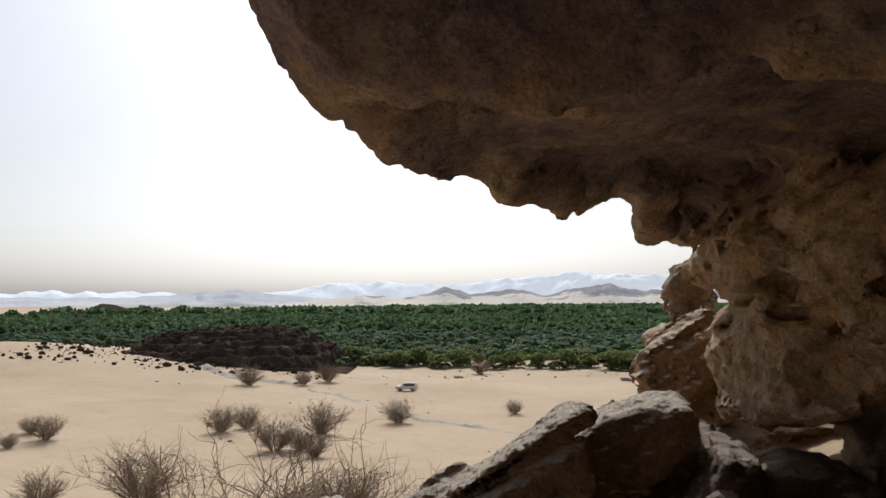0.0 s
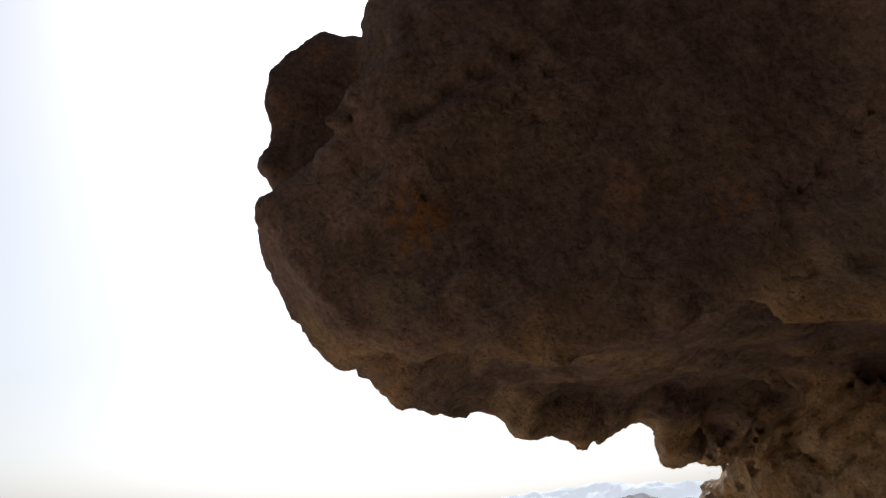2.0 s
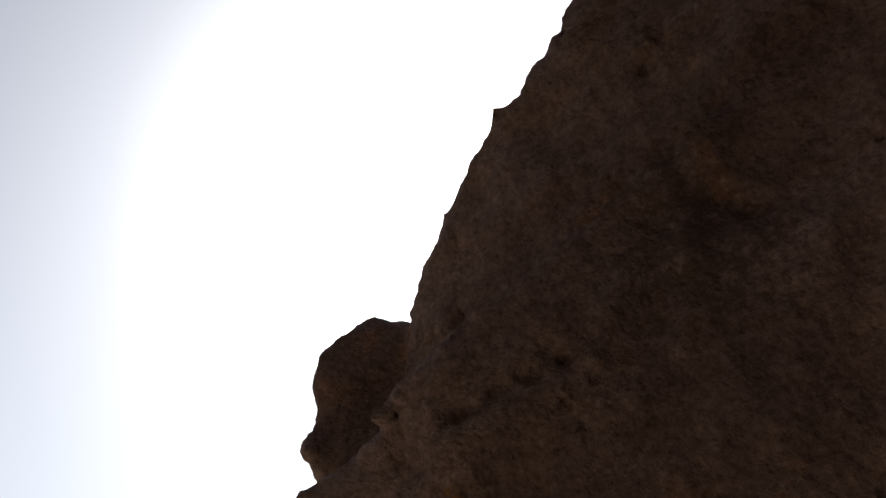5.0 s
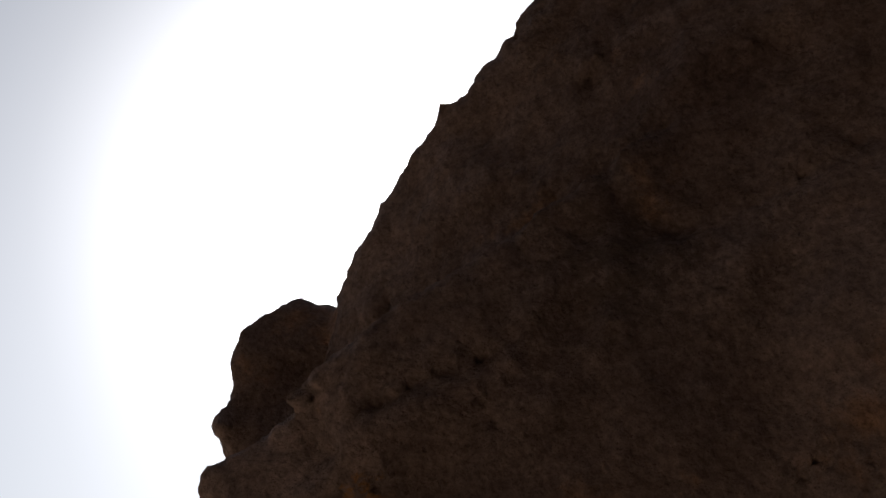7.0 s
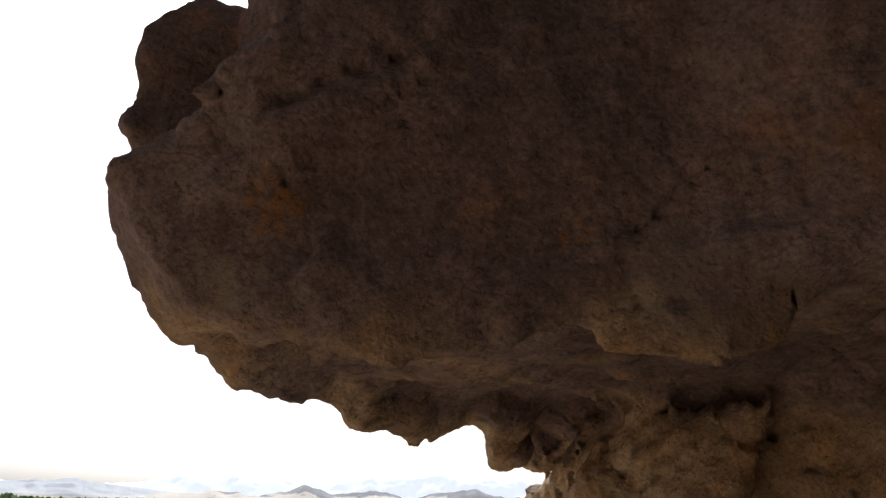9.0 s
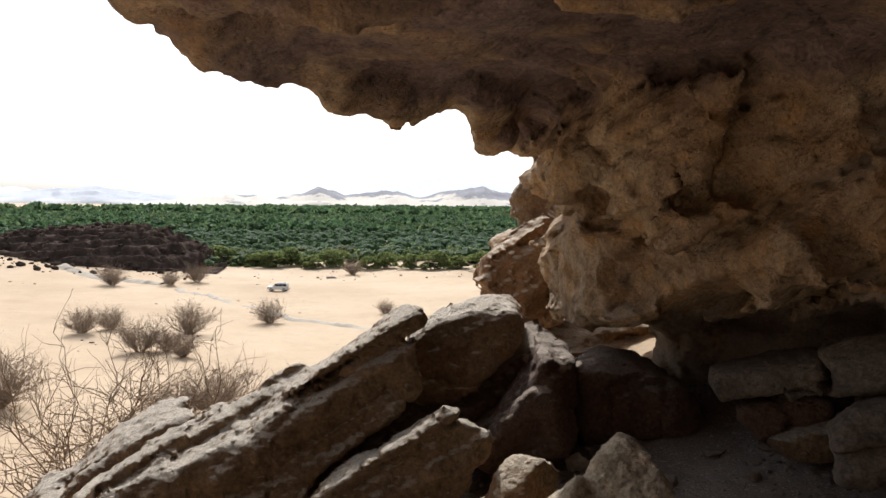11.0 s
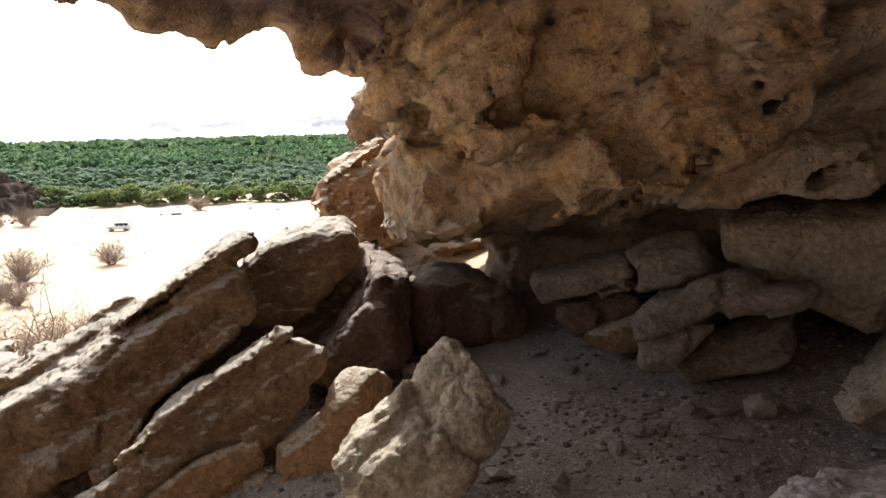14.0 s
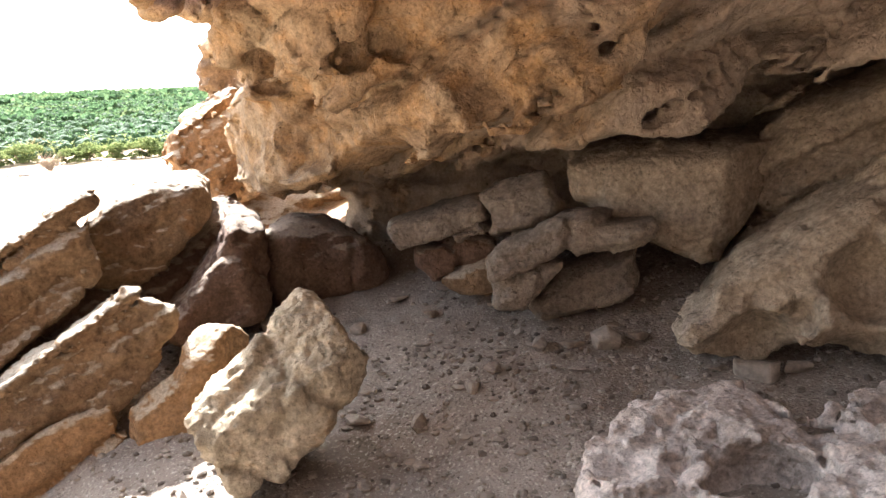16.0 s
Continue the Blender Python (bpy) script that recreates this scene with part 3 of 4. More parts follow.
def cliff_form(x, y, z):
    face = -(y + .3 * x + .2 * (z - 18) - 2.30) / 1.06
    shift = np.interp(z, [17.5, 17.65, 17.82, 17.9, 18.02, 18.12, 18.3], [0, .075, .19, .235, .325, .385, .37])
    outer = poly_distance(x + shift, y, EDGE)
    ratio = x / np.maximum(y, 1)
    rim = np.clip(1 + (outer + .1) / .35, 0, 1)       # the broken rim, and the smoother soffit behind it
    soffit = np.interp(ratio, [-.2, 0, .12, .28], [17.55, 17.5, 17.47, 17.5]) + .05 * np.tanh(3 * value_noise(x * 1.7, y * 3.2 + .8 * x, z * 6))
    soffit = soffit + .13 * np.clip(-face / .16, 0, 1)
    under = -(z - rim * np.interp(ratio, EDGE_R, EDGE_Z) - (1 - rim) * soffit - .02 - .35 * np.maximum(x - 1.1, 0))
    top = (z - 18.11 - .7 * (x + .7)) * .82
    d = smax(smax(face, under, .025), smax(outer, top, .08), .03)
    notch = .1 - np.sqrt(((x + .3) / 1.6) ** 2 + (y - 2.5) ** 2 + ((z - 17.47) * 1.5) ** 2)
    d = smax(d, notch, .03)
    nose = (np.sqrt(((x - 1.3) / 1.1) ** 2 + ((y - 5.72) / 1.5) ** 2 + (z - 17.46) ** 2) - .14) * .8
    knot = np.sqrt((x - 1.72) ** 2 + (y - 6.35) ** 2 + (z - 17.5) ** 2) - .17
    d = smin(smin(d, nose, .06), knot, .06)
    line = z - 17.96 - .5 * (x + .3)          # a broken edge on the face, with a sunken scar under it
    scar = np.clip(-line / .025, 0, 1) * np.clip(1 + line / .38, 0, 1) * np.clip(1 - (x + .1) / .2, 0, 1) * np.clip((x + .48) / .12, 0, 1)
    d = d + .085 * scar * (y < 3)
    split = np.abs(z - 18.16 - .42 * (x + .27) + .012 * value_noise(x * 9, y * 9, z * 9))
    d = d + .07 * np.clip(1 - split / .03, 0, 1) * np.clip((x + .3) / .05, 0, 1) * np.clip((.25 - x) / .1, 0, 1) * (y < 2.8)
    face2 = -(y + .8 * x + .25 * (z - 18) - 2.75) / 1.3
    upper = smax(smax(face2, poly_distance(x, z, UPPER), .05), smax(poly_distance(x + .2, y, EDGE), y - 7, .2), .1)
    d = smin(d, upper, .02)
    knob = smax(smax(poly_distance(x, z, KNOB), 3.08 - y, .05), y - 3.9, .2) + .02 * ridges(x, y, z, 3.5, 2)
    d = smin(d, knob, .02)
    low = np.interp(y, [2.9, 3.3, 3.9, 5, 6.5, 7.4, 9], [16.56, 16.52, 16.45, 16.22, 16.05, 16.0, 16.0])
    low = low + np.maximum(np.interp(x, [2, 2.6, 3.07, 3.73, 6], [16.5, 16.55, 16.64, 16.8, 17.4]) - 16.5, 0)
    drawn = .22 * np.maximum(17.2 - z, 0) ** 1.5
    wall = smax(poly_distance(x, y, WALL) + drawn, low - z, .2)
    wall = smax(wall, z - 18.2, .2)
    s = z - .38 * x + .1 * y
    wall = wall + .06 * fbm(x * .8, y * .8, s * 1.5, 1.5, 2) + .02 * ridges(x * .7, y * .7, s * 1.6, 1.9, 3) + .22 * facets(x * .7, y * .7, s * 1.2, 1.5) + .06 * facets(y, x, s * 1.4, 4.4)
    wall = wall + .04 * np.tanh(3 * value_noise(x * 1.1, y * 1.1, s * 8 + .6 * value_noise(x * 2, y * 2, z * 2)))
    wall = wall + .05 * np.clip(1 - cell_pits(x, y, s * 1.2, 2.3) / .3, 0, 1)
    diag = .85 * z - .62 * x + .25 * y + .06 * fbm(x, y, z, 1.3, 2)
    for every, k in ((.62, .16), (.36, .05)):
        gap = np.abs((diag / every) % 1 - .5) * every
        wall = wall + k * np.clip(1 - gap / .06, 0, 1) * np.clip(2 * value_noise(x * 1.2, y * 1.2, z * 1.2 + every * 9) + .75, 0, 1)
    for cx, cz, steep, most in ((2.65, 16.62, 1.27, .09), (3.3, 16.86, .5, .12), (2.2, 17.0, .55, .08)):     # long joints across the wall, one side proud
        f = (z - cz - steep * (x - cx) + .05 * value_noise(x * 4, y * 4, z * 4)) / math.hypot(1, steep)
        near = np.clip((x - cx + .45) / .1, 0, 1)
        wall = wall + near * (.16 * np.clip(1 - np.abs(f) / .05, 0, 1) + most * np.clip(f / .03, 0, 1) * np.clip(1 - f / .5, 0, 1))
    for hx, hy, hz, r in HOLLOWS:
        wall = smax(wall, r - np.sqrt((x - hx) ** 2 + (y - hy) ** 2 + ((z - hz) * .85) ** 2), .05)
    d = smin(d, wall, .1)
    back = smax(poly_distance(x, y, BACK), z - 17.5, .2) + .12 * value_noise(x * 2, y * 2, z * 5) + .1 * ridges(x, y, z * 2, 2, 3)
    d = smin(d, back, .1)
    lower = np.clip((17.5 - z) / .3, 0, 1)
    d = d - .02 + .03 * fbm(x + 4, y, z, 1.7, 3, .5) + .015 * ridges(x + 9, y, z - .5 * x, 1.9, 3) + .06 * facets(x + 9, y, z - .6 * x, 1.7) + .03 * facets(y + 9, x, z - .6 * x, 4.2) + .012 * fbm(x, y + 7, z, 8, 2)
    d = d + (.012 + .035 * lower) * np.clip(1 - cell_pits(x, y, z, 7.0) / .36, 0, 1)
    crack = np.abs(value_noise(x * .9 + 5, y * .9, (z - .6 * x) * 1.8))
    return d + .05 * np.clip(1 - crack / .03, 0, 1)


cv, cq = skin(cliff_form, (-1.5, .8, 15.0), (6.5, 8.2, 22.4), .042, .38)
cv, cq = carve(cv, cq, .011, 13.0)
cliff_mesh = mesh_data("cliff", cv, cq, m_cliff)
cliff = new("cliff", cliff_mesh)
tagged(cliff, "overhanging brown sandstone cliff with a pitted ochre wall", "cliff", kind="structure")

# unseen wall added behind and beside the path to hold off sky light
BLOCKER_PLAN = [(6.3, 3), (6.0, -1), (5.0, -3.0), (3, -4.6), (0, -5.6), (-4, -5.6), (-7.5, -4.2), (-9.5, -1.5), (-10.2, 1.5), (-12, 1.5), (-12, -9), (4, -9), (9, -6), (9, 3)]


def blocker_form(x, y, z):
    d = smax(poly_distance(x, y, BLOCKER_PLAN), smax(z - 33 + .5 * np.maximum(-x, 0), 4 - z, .3), .4)
    return d + .35 * fbm(x, y, z * 1.4, .6, 3) + .25 * ridges(x, y, z * 1.3, .8, 3)


wv, wq = skin(blocker_form, (-12.6, -9.8, 3.6), (9.5, 3.4, 34), .2, .9)
blocker = new("light_blocker", mesh_data("light_blocker", wv, wq, m_blocker))
tagged(blocker, "unseen dark wall added behind to block fill light", "cliff", kind="structure")

# ---- fallen rocks ----
rock("rock_slab", 0, 4.5, 0.35, 15.6,
     [(-1.22, 15.32), (-1.12, 15.36), (-0.83, 15.49), (-0.56, 15.61), (-0.31, 15.7), (-0.12, 15.85), (0.07, 15.93), (0.27, 16.08), (0.47, 16.25), (0.63, 16.31), (0.72, 16.29), (0.7, 16.22), (0.61, 16.14), (0.61, 16.08), (0.69, 15.97), (0.64, 15.88), (0.39, 15.7), (0.07, 15.45), (-0.06, 15.23), (-0.17, 15.12), (-0.38, 15.17), (-0.59, 15.05), (-0.68, 14.95), (-0.85, 14.99), (-1.03, 15.13), (-1.17, 15.2)],
     m_slab, "long tilted sandstone slab with a sunlit crusty upper edge", "rock slab",
     depth=.75, taper=.0, front=.05, slope=.4, rnd=.02, amp=.03, grow=.0, fine=.011, pits=.02, hollows=[(-.86, 4.29, 15.24, .12), (-.67, 4.29, 15.28, .13), (-.54, 4.36, 15.38, .10), (-.66, 4.27, 15.15, .11)], strata=.035, bed=(-.5,.12,.85), h=.028)
rock("rock_slab", 4, 3.95, 0.30, 15.26,
     [(-0.7, 15.0), (-0.66, 15.18), (-0.39, 15.33), (-0.21, 15.59), (0.07, 15.75), (0.44, 15.94), (0.62, 15.83), (0.67, 15.76), (0.51, 15.5), (0.33, 15.3), (-0.05, 15.15), (-0.34, 15.0), (-0.56, 14.85)],
     m_slab, "thick cracked brown sandstone slab leaning below the upper one", "rock slab",
     depth=1.0, taper=.3, front=.05, slope=.4, rnd=.02, amp=.02, grow=.0, fine=.011, pits=.02, strata=.03, bed=(-.5,.12,.85), joints=.23, h=.028)
rock("rock_slab", 6, 3.85, 0.30, 14.99,
     [(-0.86, 14.82), (-0.83, 15.04), (-0.53, 15.2), (-0.19, 15.33), (0.19, 15.44), (0.21, 15.26), (0.1, 15.05), (-0.08, 14.88), (-0.19, 14.75), (-0.5, 14.65)],
     m_ochre, "lowest ochre sandstone slab resting on the sandy floor", "rock slab",
     depth=.7, taper=.4, front=.05, slope=.4, rnd=.02, amp=.02, grow=.0, strata=.02, bed=(-.5,.12,.85), joints=.23, h=.028)
rock("rock_slab", 12, 5.25, 0.40, 16.07,
     [(-0.44, 16.06), (-0.22, 16.21), (0.04, 16.27), (0.22, 16.28), (0.31, 16.2), (0.3, 16.05), (0.01, 15.78), (-0.16, 15.69), (-0.43, 15.7), (-0.47, 15.88), (-0.48, 15.99)],
     m_slab, "blocky sandstone slab with a pale sunlit top", "rock slab",
     depth=.9, taper=.0, front=.05, slope=.4, rnd=.02, amp=.02, grow=.0, fine=.011, strata=.012, cuts=[(.6, -.7, -.1, .2, -.05, 16.1)], bed=(-.5,.12,.85), h=.03)
rock("boulder", 13, 4.75, 0.30, 15.76,
     [(-0.13, 15.53), (0.03, 15.66), (0.2, 15.9), (0.3, 16.06), (0.5, 16.05), (0.54, 15.8), (0.5, 15.51), (0.2, 15.5), (0.04, 15.4)],
     m_red, "dark reddish split boulder wedged under the slabs", "boulder",
     depth=.8, taper=.0, front=.05, slope=.4, rnd=.02, amp=.02, grow=.0, strata=.02, cuts=[(.75, -.6, .1, .36, -.05, 15.8)], bed=(-.5,.12,.85), h=.03)
rock("rock_slab", -9, 6.20, 0.30, 14.86,
     [(-1.08, 14.63), (-0.93, 14.79), (-0.74, 14.87), (-0.38, 15.15), (-0.06, 15.31), (0.16, 15.35), (0.11, 15.25), (-0.19, 15.07), (-0.67, 14.86), (-0.78, 14.75), (-0.85, 14.57), (-0.83, 14.41), (-0.95, 14.33), (-1.05, 14.48)],
     m_slab, "narrow weathered slab jutting over the slope", "rock slab",
     depth=.8, taper=.0, front=.05, slope=.4, rnd=.02, amp=.02, grow=.0, fine=.011, pits=.02, strata=.012, bed=(-.5,.12,.85), h=.035)
rock("boulder", 15, 3.1, 0.15, 15.5,
     [(-0.03, 15.58), (0.01, 15.62), (0.18, 15.77), (0.32, 15.91), (0.44, 16.02), (0.55, 15.97), (0.6, 15.88), (0.71, 15.76), (0.7, 15.67), (0.56, 15.52), (0.43, 15.44), (0.34, 15.31), (0.12, 15.27), (0.04, 15.41), (-0.0, 15.5)],
     m_pale, "pale crusted boulder with a sunlit rough side on the floor", "boulder",
     depth=.45, taper=.1, front=.05, slope=.3, rnd=.012, amp=.022, fine=.012, grow=.0, strata=.006, cuts=[(.6, -.75, -.15, 0.51, -.05, 15.55), (-.35, -.55, .75, 0.20, -.05, 15.6)], bed=(-.6,.3,.7), pits=.015, h=.018)
rock("boulder", 10, 3.95, 0.20, 15.43,
     [(-0.03, 15.19), (-0.02, 15.36), (0.2, 15.5), (0.31, 15.7), (0.39, 15.71), (0.59, 15.63), (0.49, 15.5), (0.31, 15.33), (0.26, 15.16), (0.08, 15.12)],
     m_ochre, "rounded orange sandstone boulder beside the pale one", "boulder",
     depth=.6, taper=.3, front=.12, slope=.3, rnd=.02, amp=.022, strata=.006, cuts=[(.7, -.7, 0, .36, -.12, 15.45), (-.3, -.5, .8, .1, -.1, 15.5)], bed=(-.6,.3,.7), h=.022)
rock("boulder", 18, 5.20, 0.10, 15.79,
     [(0.08, 15.94), (0.25, 15.99), (0.5, 15.98), (0.64, 15.91), (0.79, 15.73), (0.76, 15.56), (0.12, 15.45), (0.06, 15.7)],
     m_red, "smooth dark rounded boulder in the cave's shade", "boulder",
     depth=.9, taper=.1, rnd=.16, amp=.04, strata=.01, bed=(0,.2,.95), h=.035)
rock("rock_ledge", 29, 4.65, 0.25, 16.07,
     [(-0.14, 16.06), (-0.06, 16.10), (0.13, 16.12), (0.43, 16.19), (0.45, 16.10), (0.26, 16.04), (0.05, 15.99), (-0.04, 15.95)],
     m_grey, "grey weathered ledge at the back of the cave", "rock ledge",
     depth=.5, taper=.1, front=.1, slope=.2, rnd=.03, amp=.018, strata=.02, bed=(-.25,.1,.95), h=.024)
rock("rock_ledge", 29, 4.70, 0.10, 15.88,
     [(0.03, 15.92), (0.42, 15.99), (0.53, 15.96), (0.52, 15.86), (0.15, 15.73), (0.05, 15.81)],
     m_red, "reddish split block under the grey ledge", "rock ledge",
     depth=.5, taper=.1, front=.1, slope=.2, rnd=.03, amp=.018, strata=.02, bed=(-.25,.1,.95), h=.024)
rock("rock_ledge", 30, 4.65, 0.10, 15.75,
     [(0.14, 15.75), (0.45, 15.89), (0.41, 15.69), (0.23, 15.68)],
     m_slab, "thin tan slab at the foot of the ledges", "rock ledge",
     depth=.5, taper=.1, front=.1, slope=.2, rnd=.03, amp=.018, strata=.02, bed=(-.25,.1,.95), h=.024)
rock("rock_ledge", 30, 4.60, 0.10, 16.03,
     [(0.18, 16.03), (0.34, 16.10), (0.42, 16.02), (0.22, 15.98)],
     m_grey, "small wedged block between the ledges", "rock ledge",
     depth=.5, taper=.1, front=.1, slope=.2, rnd=.03, amp=.018, strata=.02, bed=(-.25,.1,.95), h=.024)
rock("boulder", 32, 4.60, 0.20, 16.18,
     [(0.18, 16.22), (0.34, 16.29), (0.55, 16.35), (0.63, 16.14), (0.46, 16.05), (0.25, 16.03)],
     m_grey, "angular tan block leaning against the cave back", "boulder",
     depth=.5, taper=.1, rnd=.02, amp=.02, strata=.02, bed=(-.3,.2,.9), h=.025)
rock("rock_slab", 36, 4.15, 0.30, 16.03,
     [(-0.08, 15.93), (0.01, 16.05), (0.16, 16.09), (0.30, 16.16), (0.77, 16.15), (0.75, 16.09), (0.55, 16.03), (0.21, 15.95), (-0.04, 15.86)],
     m_grey, "flat fallen slab lying tilted on a wedge of rock", "rock slab",
     depth=.5, front=.06, taper=.1, rnd=.035, amp=.02, strata=.02, bed=(-.2,.25,.93), h=.022)
rock("boulder", 35, 4.15, 0.10, 15.84,
     [(0.01, 15.87), (0.28, 15.96), (0.36, 15.93), (0.31, 15.86), (0.20, 15.70), (0.06, 15.70)],
     m_grey, "short grey block propping up the fallen slab", "boulder",
     depth=.4, taper=.1, front=.05, rnd=.03, amp=.02, strata=.015, bed=(-.2,.25,.93), h=.022)
rock("boulder", 37, 4.40, 0.10, 15.75,
     [(0.05, 15.66), (0.25, 15.84), (0.60, 15.96), (0.64, 15.77), (0.55, 15.70), (0.13, 15.59)],
     m_grey, "smooth brown wedge of rock under the fallen slab", "boulder",
     depth=.5, taper=.1, rnd=.025, amp=.02, strata=.015, bed=(-.45,.2,.85), h=.025)
rock("boulder", 43, 4.55, 0.10, 16.20,
     [(-0.21, 16.41), (0.07, 16.46), (0.81, 16.47), (0.83, 16.36), (0.61, 16.02), (0.55, 15.89), (0.46, 15.89), (0.02, 16.12), (-0.17, 16.22)],
     m_tan, "large smooth tan block under the overhanging wall", "boulder",
     depth=1.2, taper=.0, rnd=.025, amp=.028, strata=.012, cuts=[(.8, -.6, -.1, .55, -.12, 16.2)], bed=(-.25,.2,.93), h=.028)
rock("rock_ledge", 50, 4.90, 0.05, 16.43,
     [(0.15, 16.52), (0.33, 16.66), (0.77, 16.85), (1.20, 17.00), (1.26, 16.26), (0.81, 16.25), (0.37, 16.03), (0.14, 15.87)],
     m_tan, "layered tan bedrock with small round holes", "rock ledge",
     depth=1.5, taper=.0, rnd=.08, amp=.04, strata=.05, bed=(-.35,.2,.9), pits=.05, h=.035)
rock("boulder", 52, 3.95, 0.55, 15.90,
     [(-0.23, 15.74), (-0.16, 15.87), (-0.02, 16.05), (0.36, 16.29), (0.57, 16.44), (0.96, 16.56), (0.96, 15.67), (0.60, 15.65), (0.45, 15.74), (0.28, 15.72), (0.10, 15.61), (-0.15, 15.68)],
     m_tan, "big grey-tan boulder with an eroded hollow underside", "boulder",
     depth=1.3, taper=.05, rnd=.04, amp=.035, front=.3, slope=.15, strata=.02, bed=(-.35,.2,.9), pits=.08, hollows=[(3.28, 1.9, 16.02, .17), (2.85, 1.75, 15.66, .27), (3.1, 1.75, 15.6, .3), (2.6, 1.98, 15.6, .16), (2.96, 2.16, 15.72, .17), (2.82, 2.24, 15.66, .12), (3.05, 2.04, 15.88, .07), (2.93, 2.16, 15.98, .05)], h=.028)
rock("bedrock", 6, 5.15, 0.50, 15.30,
     [(-1.59, 14.53), (-1.19, 15.03), (-0.69, 15.37), (-0.26, 15.66), (0.07, 15.89), (0.48, 15.96), (0.98, 16.01), (1.24, 15.85), (1.23, 15.34), (0.81, 15.08), (0.37, 14.78), (-0.11, 14.50)],
     m_red, "dark broken bedrock under the leaning slabs", "bedrock",
     depth=.6, taper=.0, rnd=.1, amp=.08, strata=.05, bed=(-.5,.12,.85), h=.04)
rock("boulder", 15, 7.40, 0.20, 16.28,
     [(-0.40, 16.08), (-0.38, 16.28), (-0.28, 16.46), (-0.06, 16.63), (0.15, 16.76), (0.28, 16.58), (0.43, 16.33), (0.41, 15.89), (-0.02, 15.83), (-0.22, 15.98)],
     m_ochre, "rugged sunlit crag at the foot of the cliff", "crag",
     depth=1.2, taper=.05, rnd=.1, amp=.09, strata=.06, bed=(-.5,.1,.85), h=.04)
rock("boulder", 14, 8.30, 0.00, 16.98,
     [(0.06, 16.88), (0.09, 17.02), (0.16, 17.16), (0.23, 17.27), (0.42, 17.27), (0.44, 16.66), (0.18, 16.76), (0.10, 16.80)],
     m_slab, "grey jagged crag standing behind the cliff's corner", "crag",
     depth=1.2, taper=.0, rnd=.08, amp=.07, strata=.05, bed=(-.5,.1,.85), h=.04)
rock("rock_ledge", 18, 7.3, 1.3, 15.6,
     [(-0.5, 15.75), (-0.42, 15.88), (-0.11, 16.0), (0.33, 16.1), (0.97, 16.15), (1.3, 16.2), (1.8, 16.15), (1.8, 15.6), (0.67, 15.5), (0.21, 15.5), (-0.36, 15.5)],
     m_ochre, "sunlit orange ledge seen through the gap", "rock ledge",
     depth=.7, taper=.0, front=.05, slope=.4, rnd=.05, amp=.09, strata=.05, bed=(-.1,.1,.98), h=.04)


def lava_z(x, y):
    zero = np.zeros_like(x)
    u, w = (x + 60) / 38, (y - 222) / 36
    r = np.sqrt(u * u + w * w) + .16 * fbm(x, y, zero, .06, 4)
    top = 9.3 - 1.6 * np.clip(-(x + 62) / 30, -1, 1)
    step = np.clip((1 - r) / .55, 0, 1)
    ledge = step + .075 * np.sin(step * 34 + 2 * fbm(x, y, zero, .05, 2))
    rough = (.35 * ridges(x, y, zero, .13, 4, .6) + .25 * ridges(x, y, zero + 5, .6, 2)) * np.clip(step * 5, 0, 1)
    return -1.2 + (top + 1.2) * np.clip(ledge, 0, 1.1) ** .7 + rough


def plan_rock(name, plan, top, bottom, mat, label, category, holes, h=.018):
    """A low rock given by its outline on the floor, with potholes in its top."""
    def form(x, y, z):
        d = smax(poly_distance(x, y, plan) - .03, z - top - .12 * (x - 2.6), .08)
        d = smax(d, bottom - z, .05) + .02 * fbm(x, y, z, 3, 3) + .06 * facets(x + 9, y + 9, z, 4) + .045 * facets(x + 5, y, z, 9) + .04 * np.clip(1 - cell_pits(x, y, z, 7) / .4, 0, 1) + .018 * np.tanh(3 * value_noise(x * 2, y * 2, z * 26))
        for hx, hy, hz, r in holes:
            d = smax(d, r - np.sqrt((x - hx) ** 2 + (y - hy) ** 2 + ((z - hz) * 1.3) ** 2), .04)
        return d

    xs, ys = [p[0] for p in plan], [p[1] for p in plan]
    v, q = skin(form, (min(xs) - .15, min(ys) - .15, bottom - .1), (max(xs) + .15, max(ys) + .15, top + .5), h, .2)
    v, q = carve(v, q, .009, 20.0)
    base = settle(v)
    ob = new(name, mesh_data(name, v - base, q, mat))
    ob.location = base
    return tagged(ob, label, category, "fallen rocks of the shelter")


plan_rock("potholed_rock", [(1.96, 2.07), (2.15, 2.14), (2.57, 2.26), (2.81, 2.15), (2.71, 1.95), (2.68, 1.75), (2.82, 1.69), (3.04, 1.73), (3.4, 1.75),
          (4.0, 1.5), (3.8, .9), (2.4, 1.1), (1.85, 1.4), (1.75, 1.6), (1.80, 1.78), (1.86, 1.89)], 15.62, 15.1, m_pink,
          "low pale rock with worn potholes on the cave floor", "rock",
          [(2.36, 1.60, 15.50, .21), (2.02, 1.92, 15.60, .12), (2.98, 1.55, 15.66, .12), (2.5, 2.1, 15.66, .08), (2.2, 2.0, 15.62, .07)])


